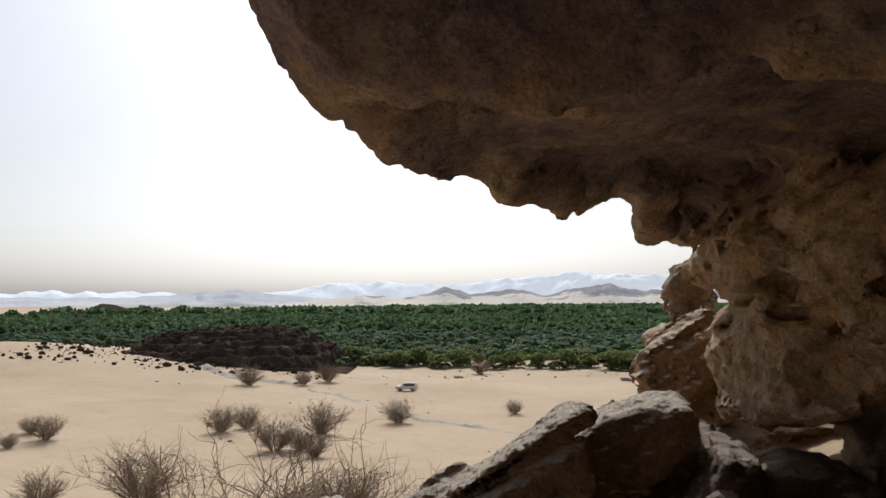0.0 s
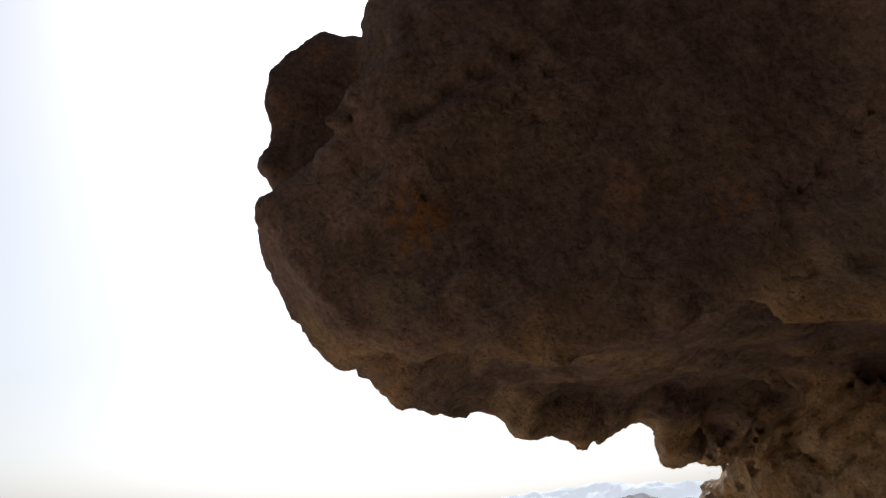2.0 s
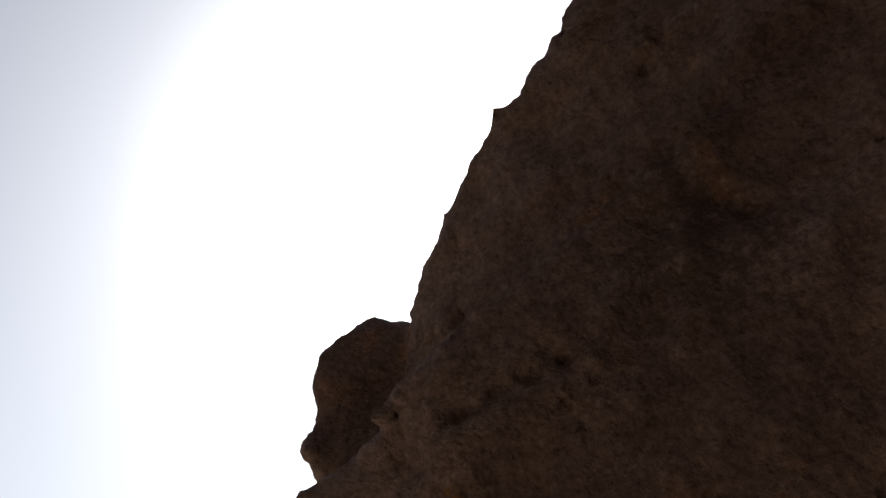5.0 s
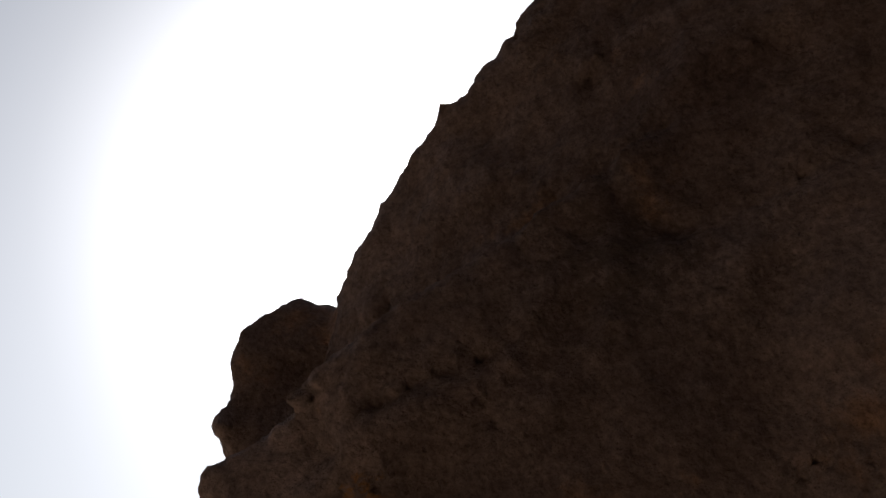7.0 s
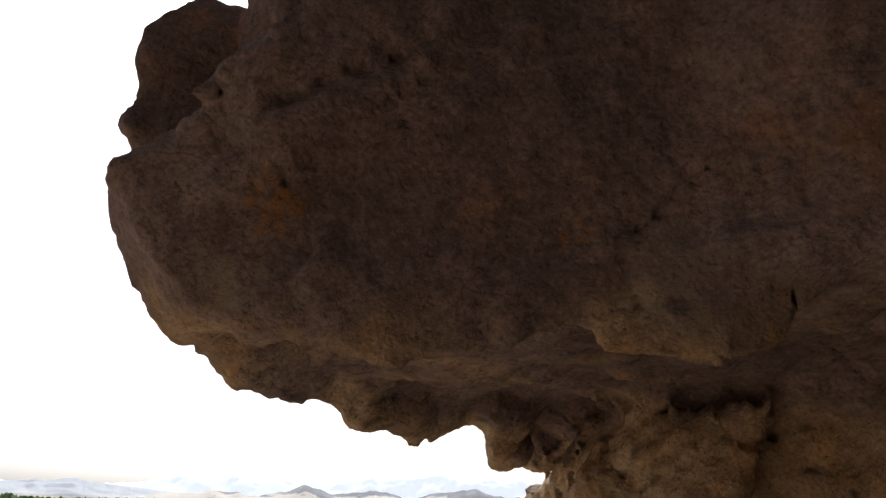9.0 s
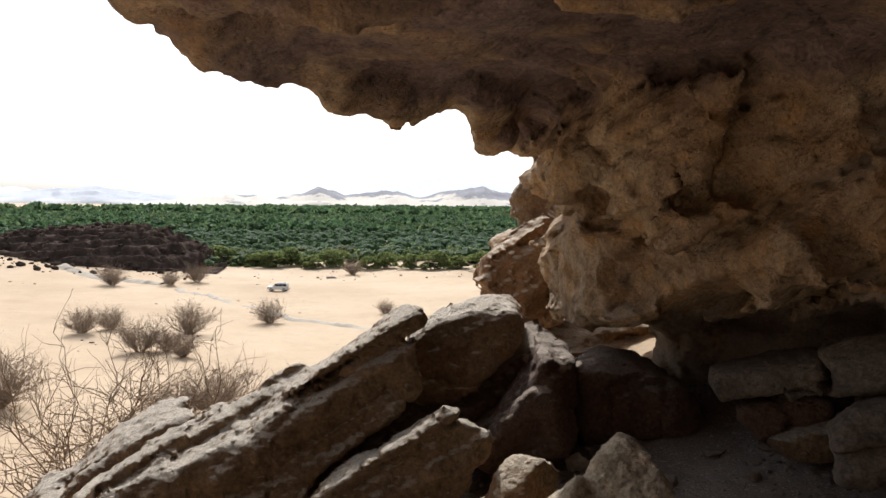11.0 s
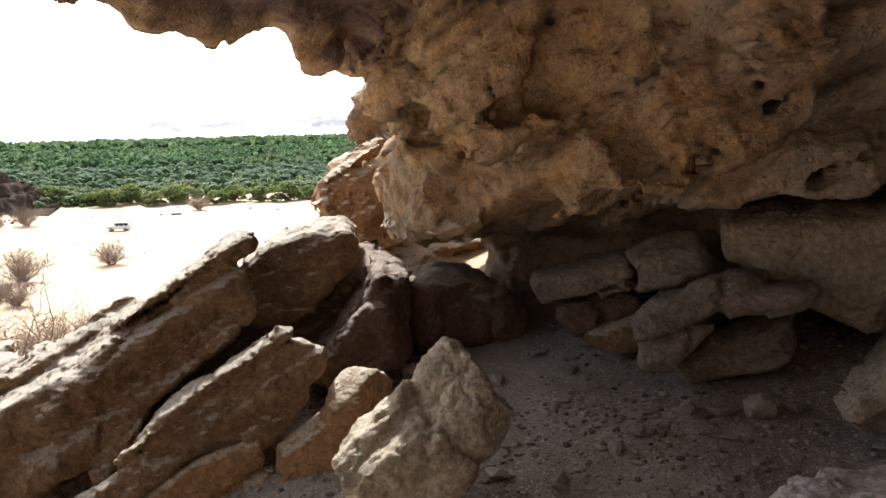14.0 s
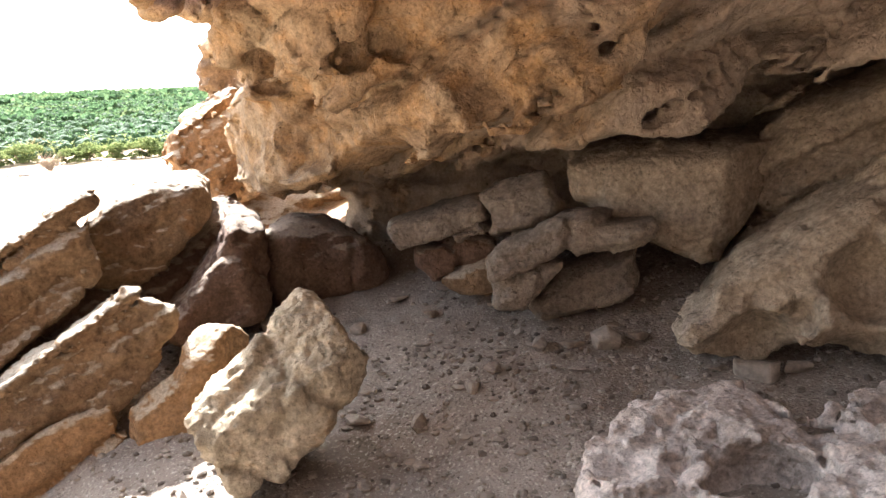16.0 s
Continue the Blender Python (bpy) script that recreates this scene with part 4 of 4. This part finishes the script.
def stone_mesh(seed, flat, mat, points=16):
    """An angular broken stone: the hull of a few points, its edges slightly worn."""
    rng = np.random.default_rng(seed)
    bm = bmesh.new()
    p = rng.normal(size=(points, 3))
    p = p / np.linalg.norm(p, axis=1)[:, None] * rng.uniform(.75, 1.1, (points, 1)) * np.array([1, rng.uniform(.55, .9), flat])
    for c in p:
        bm.verts.new(c)
    bmesh.ops.convex_hull(bm, input=bm.verts[:])
    bmesh.ops.dissolve_limit(bm, angle_limit=radians(12), verts=bm.verts[:], edges=bm.edges[:])
    bmesh.ops.bevel(bm, geom=bm.edges[:], offset=.05, segments=1, affect="EDGES")
    me = bpy.data.meshes.new("stone")
    bm.to_mesh(me)
    bm.free()
    me.materials.append(mat)
    return me


def ico(level):
    bm = bmesh.new()
    bmesh.ops.create_icosphere(bm, subdivisions=level, radius=1)
    v = np.array([w.co[:] for w in bm.verts])
    f = np.array([[w.index for w in p.verts] for p in bm.faces])
    bm.free()
    return v, f


def height_at(x, y):
    return float(cave_floor_z(np.array([x]), np.array([y]))[0])


stone_kinds = [stone_mesh(80 + i, 0.45 + .15 * (i % 3), m_chip) for i in range(7)]
STONES = [(2.62, 3.02, .10), (2.50, 3.10, .08), (2.75, 2.92, .11), (2.35, 3.2, .06), (2.2, 3.05, .07), (2.05, 3.0, .06), (2.5, 2.8, .05), (2.9, 2.85, .08),
          (1.75, 2.95, .07), (1.55, 3.2, .09), (1.78, 3.9, .07), (1.95, 4.1, .08), (1.6, 3.5, .06), (2.1, 3.6, .05), (2.3, 3.9, .07), (1.4, 2.75, .06),
          (1.62, 2.7, .05), (1.15, 3.0, .05), (3.0, 2.6, .09), (3.05, 2.25, .12), (3.2, 2.15, .09), (2.95, 2.4, .07), (1.85, 4.45, .12), (1.55, 4.5, .1),
          (2.3, 4.3, .1), (2.55, 4.2, .09), (2.75, 4.05, .1), (1.2, 4.3, .1), (.55, 3.3, .06), (.75, 3.15, .04), (2.62, 3.75, .05), (1.35, 2.6, .04)]
for i, (x, y, r) in enumerate(STONES):
    st = new("stone", stone_kinds[i % 7])
    st.matrix_basis = pose(x, y, height_at(x, y) + r * .22, 0, 0, 53 * i)
    st.scale = (r, r * .8, r * (.5 + .3 * (i % 3)))
    tagged(st, "small angular stone lying on the cave floor", "stone", "loose stones on the cave floor")


def scatter(name, count, region, sizes, height, mat, label, seed, flat=.6):
    """Grit and pebbles past counting, in one mesh."""
    rng = np.random.default_rng(seed)
    tv, tf = ico(1)
    x = rng.uniform(region[0], region[1], count)
    y = rng.uniform(region[2], region[3], count)
    r = sizes[0] + (sizes[1] - sizes[0]) * rng.random(count) ** 4
    z = height(x, y) + r * flat * .25
    keep = fbm(x, y, x * 0, .9 if region[1] - region[0] < 50 else .05, 2) + rng.normal(size=count) * .5 > -.1
    x, y, z, r = x[keep], y[keep], z[keep], r[keep]
    a = rng.uniform(0, 6.28, len(x))
    v = tv[None] * (1 + .5 * (rng.random((len(x), len(tv), 1)) - .5)) * (r[:, None] * np.array([1, .75, flat]))[:, None]
    c, s = np.cos(a)[:, None], np.sin(a)[:, None]
    v = np.stack([v[..., 0] * c - v[..., 1] * s + x[:, None], v[..., 0] * s + v[..., 1] * c + y[:, None], v[..., 2] + z[:, None]], -1)
    f = tf[None] + (np.arange(len(x)) * len(tv))[:, None, None]
    return tagged(new(name, mesh_data(name, v.reshape(-1, 3), f.reshape(-1, 3), mat, False)), label, "pebbles", kind="stuff")


scatter("pebbles", 15000, (.2, 4.2, 1.0, 5.4), (.004, .026), cave_floor_z, m_pebble, "grey gravel strewn over the cave floor", 91)
scatter("stone_chips", 420, (1.3, 3.2, 2.1, 3.7), (.010, .042), cave_floor_z, m_chip, "angular grey stone chips lying on the cave floor", 97, .3)
scatter("desert_stones", 500, (-60, 60, 75, 228), (.08, .45), ground_z, m_slab, "small dark stones and tufts dotting the sand", 92, .5)
scatter("desert_stones", 420, (0, 62, 175, 226), (.12, .45), ground_z, m_lava, "dark stones before the oasis", 93, .6)
scatter("lava_rocks", 1600, (-100, -26, 178, 235), (.2, 1.1), lambda x, y: np.maximum(lava_z(x, y), ground_z(x, y)), m_lava, "broken black rocks on the hill", 94, .7)
SLOPE = [(-1.3, 5.2, .6), (-1.75, 5.7, .65), (-2.1, 6.2, .6), (-1.6, 6.4, .6), (-2.5, 6.6, .5), (-1.02, 5.45, .6), (-2.0, 5.3, .45), (-2.6, 7.4, .6), (-1.5, 7.0, .5),
         (-1.5, 5.05, .4), (-1.15, 5.0, .42), (-1.35, 5.9, .6), (-.85, 5.2, .45)]
slope_kinds = [stone_mesh(120 + i, .6, m_pale if i % 2 else m_tan, 26) for i in range(4)]
for i, (x, y, r) in enumerate(SLOPE):
    st = new("slope_boulder", slope_kinds[i % 4])
    st.matrix_basis = pose(x, y, float(ground_z(np.array([x]), np.array([y]))[0]) + .2 * r, 0, 12, 67 * i)
    st.scale = (r, r, r)
    tagged(st, "sunlit tan boulder on the slope below the slabs", "boulder", "boulders on the slope")

# ---- lava hill ----
lava = sheet("lava_hill", np.arange(-102, -22, .4), np.arange(182, 262, .4), lava_z, m_lava)
tagged(lava, "low black rocky hill rising from the sand", "hill", kind="structure")

# ---- far ranges ----
def far_range(name, dist, az0, az1, peaks, mat, label, wobble, deep):
    """A range of hills round the place: crest heights in degrees over azimuth."""
    n, m = 700, 40
    A = np.radians(np.linspace(az0, az1, n))
    crest = np.interp(np.degrees(A), [p[0] for p in peaks], [p[1] for p in peaks])
    rough = fbm(np.degrees(A) * .9, A * 0 + dist, A * 0, 1.0, 5, .55)
    S = np.linspace(-1, 1, m)
    R = dist + S[None, :] * deep + 0 * A[:, None]
    prof = np.clip(1 - np.abs(S), 0, 1) ** .8
    height = (17 + dist * np.tan(np.radians(np.maximum(crest + wobble * rough, -.57))))[:, None] * prof[None, :]
    X, Y = R * np.sin(A)[:, None], R * np.cos(A)[:, None]
    height = height * (1 + .28 * ridges(X, Y, X * 0, .006, 4) * (1 - prof[None, :] ** 4)) - 3 * (np.abs(S) > .99)
    v = np.stack([X.ravel(), Y.ravel(), height.ravel()], 1)
    i = np.arange(n * m).reshape(n, m)
    f = np.stack([i[:-1, :-1], i[:-1, 1:], i[1:, 1:], i[1:, :-1]], -1).reshape(-1, 4)
    return tagged(new(name, mesh_data(name, v, f, mat)), label, "mountains", kind="structure")


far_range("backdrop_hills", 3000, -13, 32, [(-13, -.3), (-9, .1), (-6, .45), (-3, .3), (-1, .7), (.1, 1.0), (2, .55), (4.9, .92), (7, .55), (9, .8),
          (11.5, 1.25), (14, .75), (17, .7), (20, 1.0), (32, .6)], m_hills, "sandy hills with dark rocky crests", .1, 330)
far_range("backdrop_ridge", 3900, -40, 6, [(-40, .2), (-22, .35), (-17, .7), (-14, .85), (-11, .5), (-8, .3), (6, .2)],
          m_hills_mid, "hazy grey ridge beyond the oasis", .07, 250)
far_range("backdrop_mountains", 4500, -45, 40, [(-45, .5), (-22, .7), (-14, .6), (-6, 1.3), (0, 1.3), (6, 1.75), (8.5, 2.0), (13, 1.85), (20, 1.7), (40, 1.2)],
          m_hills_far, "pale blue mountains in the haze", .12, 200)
far_range("backdrop_knoll", 1700, -25, -20, [(-25, -.57), (-23.6, -.5), (-22.6, -.02), (-21.8, -.1), (-20.6, -.5), (-20, -.57)], m_lava, "small dark knoll beyond the oasis", .0, 60)


# ---- oasis ----
ICO1, ICO2 = ico(1), ico(2)


def clumps(centres, radii, squash, template, seed):
    """Lumpy inner masses of foliage."""
    rng = np.random.default_rng(seed)
    tv, tf = template
    v = tv[None] * (1 + .35 * (rng.random((len(centres), len(tv), 1)) - .5))
    v = v * (radii[:, None] * np.array([1, 1, squash]))[:, None, :] + centres[:, None, :]
    f = tf[None] + (np.arange(len(centres)) * len(tv))[:, None, None]
    return v.reshape(-1, 3), f.reshape(-1, tf.shape[1])


def leaf_quads(centres, radii, squash, each, size, seed):
    """Leafy sprays spread through the crowns."""
    rng = np.random.default_rng(seed)
    n = len(centres) * each
    d = rng.normal(size=(n, 3))
    d /= np.linalg.norm(d, axis=1)[:, None]
    d[:, 2] = np.abs(d[:, 2]) * 1.0 - .25
    rr = np.repeat(radii, each)[:, None]
    p = np.repeat(centres, each, 0) + d * rr * np.array([1, 1, squash]) * rng.uniform(.7, 1.12, (n, 1))
    a = rng.normal(size=(n, 3))
    a /= np.linalg.norm(a, axis=1)[:, None]
    b = np.cross(a, rng.normal(size=(n, 3)))
    b /= np.linalg.norm(b, axis=1)[:, None]
    s = size * rng.uniform(.6, 1.3, (n, 1)) * np.clip(rr / 2.5, .6, 2.5)
    v = np.stack([p - a * s - b * s * .5, p + a * s * .9 - b * s * .6, p + a * s + b * s * .6, p - a * s * .8 + b * s * .5], 1)
    return v.reshape(-1, 3), np.arange(n * 4).reshape(n, 4)


def oasis_band(name, y0, y1, spacing, radius, each, template, size, seed, label, leaf=None):
    rng = np.random.default_rng(seed)
    pts = []
    ys = np.arange(y0, y1, spacing * .8)
    for y in ys:
        xs = np.arange(-.72 * y - 30, .42 * y + 30, spacing)
        pts.append(np.stack([xs + rng.uniform(-.9, .9, len(xs)) * spacing, y + rng.uniform(-.9, .9, len(xs)) * spacing], 1))
    p = np.concatenate(pts)
    shore = 222 + 9 * np.sin(p[:, 0] / 17) + 14 * fbm(p[:, 0], p[:, 0] * 0, p[:, 0] * 0, .03, 3) - .25 * np.clip(p[:, 0], 0, 90)
    shore = np.where(p[:, 0] < -30, 262, shore)
    shore = np.where(p[:, 0] < -95, 300, shore)
    end = np.interp(np.degrees(np.arctan2(p[:, 0], p[:, 1])), [-32, -12, 8, 25], [950, 1350, 2300, 2650])
    p = p[(p[:, 1] > shore) & (np.hypot(p[:, 0], p[:, 1]) < end) & (rng.random(len(p)) < .8)]
    r = radius * (.45 + 1.0 * rng.random(len(p)) ** 1.6) * (1 + .25 * fbm(p[:, 0], p[:, 1], p[:, 0] * 0, .02, 2))
    c = np.column_stack([p, r * .55])
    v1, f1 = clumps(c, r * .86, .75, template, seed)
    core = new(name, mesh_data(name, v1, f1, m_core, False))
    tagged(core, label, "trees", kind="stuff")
    v2, f2 = leaf_quads(c, r, .8, each, size, seed + 1)
    leaves = new("leaves", mesh_data("leaves", v2, f2, leaf or m_leaf, False))
    leaves.parent = core
    return core


oasis_band("oasis_trees", 195, 262, 4.4, 2.3, 110, ICO2, .3, 20, "yellow-green thorn trees on the oasis edge", m_leaf_edge)
oasis_band("oasis_trees", 262, 420, 4.6, 2.5, 70, ICO2, .36, 21, "dense green oasis trees along a dry valley")
oasis_band("oasis_trees", 420, 900, 8, 3.6, 40, ICO1, .7, 22, "dense green oasis trees in the middle of the valley")
oasis_band("oasis_trees", 900, 2650, 20, 6.2, 24, ICO1, 1.5, 23, "dark green oasis trees reaching to the hills")


def tube(path, r0, r1, sides=3):
    """A tapered tube along points; vertices and quads."""
    path = np.asarray(path)
    n = len(path)
    t = np.gradient(path, axis=0)
    t /= np.linalg.norm(t, axis=1)[:, None] + 1e-9
    ref = np.where(np.abs(t[:, 2:3]) > .9, np.array([[1., 0, 0]]), np.array([[0, 0, 1.]]))
    a = np.cross(t, ref)
    a /= np.linalg.norm(a, axis=1)[:, None] + 1e-9
    b = np.cross(t, a)
    r = np.linspace(r0, r1, n)[:, None]
    ang = np.arange(sides) * 2 * math.pi / sides
    v = np.concatenate([(path + r * (math.cos(w) * a + math.sin(w) * b))[:, None] for w in ang], 1).reshape(-1, 3)
    i = np.arange(n * sides).reshape(n, sides)
    f = np.stack([i[:-1], np.roll(i[:-1], -1, 1), np.roll(i[1:], -1, 1), i[1:]], -1).reshape(-1, 4)
    return v, f


def join(pieces):
    vs, fs, o = [], [], 0
    for v, f in pieces:
        vs.append(v)
        fs.append(f + o)
        o += len(v)
    return np.concatenate(vs), np.concatenate(fs)


def shrub(name, seed, height, spread, stems, twigs, thick, mat, label, category="shrub", open_form=False):
    """A leafless shrub: stems from one foot, side branches and fine twigs."""
    rng = np.random.default_rng(seed)
    root = new(name)
    big, small = [], []

    def limb(p, d, length, r, depth):
        k = (5, 3, 2)[depth] if not open_form else 5
        pts = [p]
        for _ in range(k):
            d = d + rng.normal(size=3) * (.3 if open_form else .16) + np.array([0, 0, .03])
            d /= np.linalg.norm(d)
            pts.append(pts[-1] + d * length / k)
        (big if depth == 0 else small).append(tube(pts, r, r * (.5 if depth < 2 else .35)))
        if depth < 2:
            for _ in range(twigs if depth == 0 else max(2, twigs - 2)):
                j = rng.integers(1, k + 1)
                side = d + rng.normal(size=3) * .75
                side[2] = abs(side[2]) * .8 + .1
                side /= np.linalg.norm(side)
                limb(pts[j], side, length * rng.uniform(.3, .55), r * .55, depth + 1)

    for s in range(stems):
        a = rng.uniform(0, 2 * math.pi)
        lean = rng.uniform(.1, 1.0) * spread
        d = np.array([math.cos(a) * lean, math.sin(a) * lean, 1.0])
        d /= np.linalg.norm(d)
        limb(np.array([math.cos(a), math.sin(a), 0]) * .08 * height, d, height * rng.uniform(.5, .8), thick, 0)
    for nm, pieces in (("trunk", big), ("crown", small)):
        ob = new(nm, mesh_data(nm, *join(pieces), mat, False))
        ob.parent = root
    return tagged(root, label, category, "leafless desert shrubs")


def on_ground(x, y, sink=0.05):
    return float(ground_z(np.array([x]), np.array([y]))[0]) - sink


shrub_kinds = [shrub("desert_shrub", 31 + i, 3.9, 1.15, 52, 8, .03, m_twig_grey, "leafless grey-brown thorn shrub standing on open sand") for i in range(3)]
SHRUBS = [(-38.3, 162.9, 1.15), (-28.4, 166.9, .8), (-24.2, 173.7, 1.15), (-28.9, 107.3, .95), (-26.4, 111, .85), (-19.6, 95.7, 1.1), (-16.8, 96, .8),
          (-16.1, 108.4, 1.15), (-14.4, 92.5, .75), (-6.5, 118.3, .95), (10.65, 126.2, .6), (8.7, 197, 1.1), (-48.3, 100.5, .85), (-50.8, 96.7, .5),
          (-52, 104, .6), (-25.9, 71, 1.45), (-34, 70, .85), (-8, 67, 1.15), (-10.6, 65, .95)]
for i, (x, y, s) in enumerate(SHRUBS):
    m = pose(x, y, on_ground(x, y), 0, 0, 77 * i)
    bush = shrub_kinds[i] if i < 3 else copy_thing(shrub_kinds[i % 3], m)
    bush.matrix_basis = m
    bush.scale = (s, s, s)
dead = shrub("dead_bush", 55, 3.7, .9, 24, 9, .016, m_twig, "tall bare branching bush on the rocky slope", "bush", True)
dead.location = (-3.1, 11.3, on_ground(-3.1, 11.3))
dead2 = shrub("dead_bush", 57, 3.3, .9, 20, 9, .014, m_twig, "bare twiggy bush below the jutting slab", "bush", True)
dead2.location = (-1.7, 12.2, on_ground(-1.7, 12.2))


for x, y, h, sd in ((-.5, 7.0, .95, 61), (-.2, 7.3, .8, 62), (-1.9, 5.5, .45, 63), (-2.2, 5.9, .5, 64)):
    tuft = shrub("dry_grass", sd, h, 1.2, 60, 3, .006, m_straw, "tuft of dry straw-coloured grass among the rocks", "grass")
    tuft.location = (x, y, on_ground(x, y))
    tagged(tuft, group="dry grass tufts")

# ---- low bank of a wash and dark mounds ----
def bank(points, width, height, seed, label):
    p = np.array(points, float)
    t = np.linspace(0, len(p) - 1, 160)
    cx, cy = np.interp(t, range(len(p)), p[:, 0]), np.interp(t, range(len(p)), p[:, 1])
    cx = cx + .8 * fbm(t, t * 0, t * 0 + seed, 3, 3)
    across = np.linspace(-1, 1, 9)
    X = cx[:, None] + across[None] * width * .5
    Y = cy[:, None] + across[None] * width * .7
    lump = .6 + .6 * fbm(X, Y, X * 0 + seed, .7, 3)
    Z = ground_z(X, Y) - .12 + height * np.clip(1 - across[None] ** 2, 0, 1) * np.clip(lump, .1, 2)
    i = np.arange(X.size).reshape(X.shape)
    f = np.stack([i[:-1, :-1], i[:-1, 1:], i[1:, 1:], i[1:, :-1]], -1).reshape(-1, 4)
    ob = new("sand_bank", mesh_data("sand_bank", np.stack([X, Y, Z], -1).reshape(-1, 3), f, m_slab))
    return tagged(ob, label, "bank", kind="structure")


bank([(-26, 160), (-16.6, 146), (-3, 122), (4, 113), (11, 105.5)], 1.6, .45, 3, "low crumbling bank along a dry wash")
bank([(-55, 190), (-42, 172), (-30, 168)], 2.5, .8, 5, "line of dark rubble at the hill's foot")
for x, y, r in ((3.3, 187, 1.6), (14.5, 99, 1.1), (38, 172, 2.0), (27, 205, 1.5)):
    md = new("rubble_mound", stone_kinds[0])
    md.matrix_basis = pose(x, y, on_ground(x, y, 0), 0, 0, x * 9)
    md.scale = (r, r, r * .8)
    tagged(md, "small dark rubble mound on the sand", "mound", "rubble mounds")


# ---- trees standing before the oasis ----
def edge_tree(seed, height):
    rng = np.random.default_rng(seed)
    root = new("thorn_tree")
    limbs = []
    heads = []
    for k in range(5):
        a = 2 * math.pi * k / 5 + rng.uniform(-.4, .4)
        end = np.array([math.cos(a), math.sin(a), 0]) * height * rng.uniform(.25, .45) + np.array([0, 0, height * rng.uniform(.5, .75)])
        mid = end * .5 + np.array([0, 0, height * .06])
        limbs.append(tube([np.zeros(3), mid * .5 + np.array([0, 0, .2]), mid, end], .11, .03, 5))
        heads.append(end)
    heads += [np.array([0, 0, height * .8]), np.array([height * .3, 0, height * .3]), np.array([-height * .3, .4, height * .32])]
    trunk = new("trunk", mesh_data("trunk", *join(limbs), m_twig, False))
    trunk.parent = root
    c = np.array(heads)
    r = np.full(len(c), height * .3) * rng.uniform(.8, 1.2, len(c))
    v, f = leaf_quads(c, r, .75, 420, .27, seed)
    v[:, 2] = np.maximum(v[:, 2], .25)
    crown = new("crown", mesh_data("crown", v, f, m_leaf_edge, False))
    crown.parent = root
    return tagged(root, "yellow-green thorn tree at the edge of the oasis", "tree", "thorn trees before the oasis")


tree_kinds = [edge_tree(140 + i, 4.6) for i in range(3)]
TREES = [(-25.5, 221, 1.1), (-17, 218, .7), (-12, 214, .95), (-7, 219, 1.1), (-1, 213, .8), (4, 217, 1.05), (13, 209, .8), (18, 215, 1.0), (24, 208, .9),
         (30, 204, 1.1), (36, 206, .8), (41, 199, 1.1), (47, 196, 1.2), (52, 200, 1.0)]
for i, (x, y, k) in enumerate(TREES):
    m = pose(x, y, on_ground(x, y, .95 * k), 0, 0, 59 * i)
    tr = tree_kinds[i] if i < 3 else copy_thing(tree_kinds[i % 3], m)
    tr.matrix_basis = m
    tr.scale = (k * 1.45, k * 1.45, k * 1.15)


# ---- parked car ----
def box_part(name, parent, mat, lo, hi, bevel=.03, top=None, label=""):
    bm = bmesh.new()
    bmesh.ops.create_cube(bm, size=1)
    for v in bm.verts:
        up = v.co.z > 0
        for i in range(3):
            v.co[i] = lo[i] if v.co[i] < 0 else hi[i]
        if up and top:
            v.co.x = top[0] if v.co.x < (lo[0] + hi[0]) / 2 else top[1]
            v.co.y *= top[2]
    if bevel:
        bmesh.ops.bevel(bm, geom=bm.edges[:], offset=bevel, segments=2, affect="EDGES")
    return part(name, bm, mat, parent, label)


def car():
    root = new("car")
    box_part("body", root, m_white, (-2.4, -.92, .42), (2.4, .92, 1.08), .12)
    box_part("cabin", root, m_white, (-2.3, -.86, 1.05), (1.15, .86, 1.83), .1, (-2.15, .45, .86))
    box_part("windscreen", root, m_glass, (.62, -.72, 1.14), (1.13, .72, 1.7), .01, (.58, .66, .86))
    for side in (-1, 1):
        for a, b in ((-2.05, -1.3), (-1.2, -.3), (-.2, .55)):
            y = side * .815
            box_part("window", root, m_glass, (a, min(y, y + side * .05), 1.16), (b, max(y, y + side * .05), 1.62), .01)
        for x in (-1.5, 1.5):
            bm = bmesh.new()
            bmesh.ops.create_cone(bm, cap_ends=True, segments=24, radius1=.38, radius2=.38, depth=.26,
                                  matrix=pose(x, side * .82, .38, 90))
            bmesh.ops.bevel(bm, geom=bm.edges[:], offset=.03, segments=2, affect="EDGES")
            tyre = part("tyre", bm, m_tyre, root)
            bm = bmesh.new()
            bmesh.ops.create_cone(bm, cap_ends=True, segments=16, radius1=.22, radius2=.2, depth=.05,
                                  matrix=pose(x, side * .95, .38, 90 * side))
            part("rim", bm, m_metal, tyre, "grey metal rim")
        box_part("headlight", root, m_lamp, (2.36, side * .68 - .16, .78), (2.43, side * .68 + .16, .96), .02)
        box_part("tail_light", root, m_lamp_red, (-2.43, side * .78 - .1, .8), (-2.36, side * .78 + .1, 1.05), .02)
        box_part("roof_rail", root, m_metal, (-1.9, side * .68 - .02, 1.83), (.2, side * .68 + .02, 1.88), .01)
        box_part("mirror", root, m_white, (.75, side * .98 - .1, 1.1), (.9, side * .98 + .1, 1.28), .03)
    box_part("bumper", root, m_metal, (2.35, -.88, .4), (2.5, .88, .62), .04, label="grey front bumper")
    box_part("bumper", root, m_metal, (-2.5, -.88, .4), (-2.35, .88, .62), .04, label="grey rear bumper")
    return tagged(root, "white off-road car parked on open sand", "car")


parked = car()
parked.matrix_basis = pose(-7.2, 159.3, on_ground(-7.2, 159.3, 0), 0, 0, 168)
parked.scale = (.84, .86, .88)
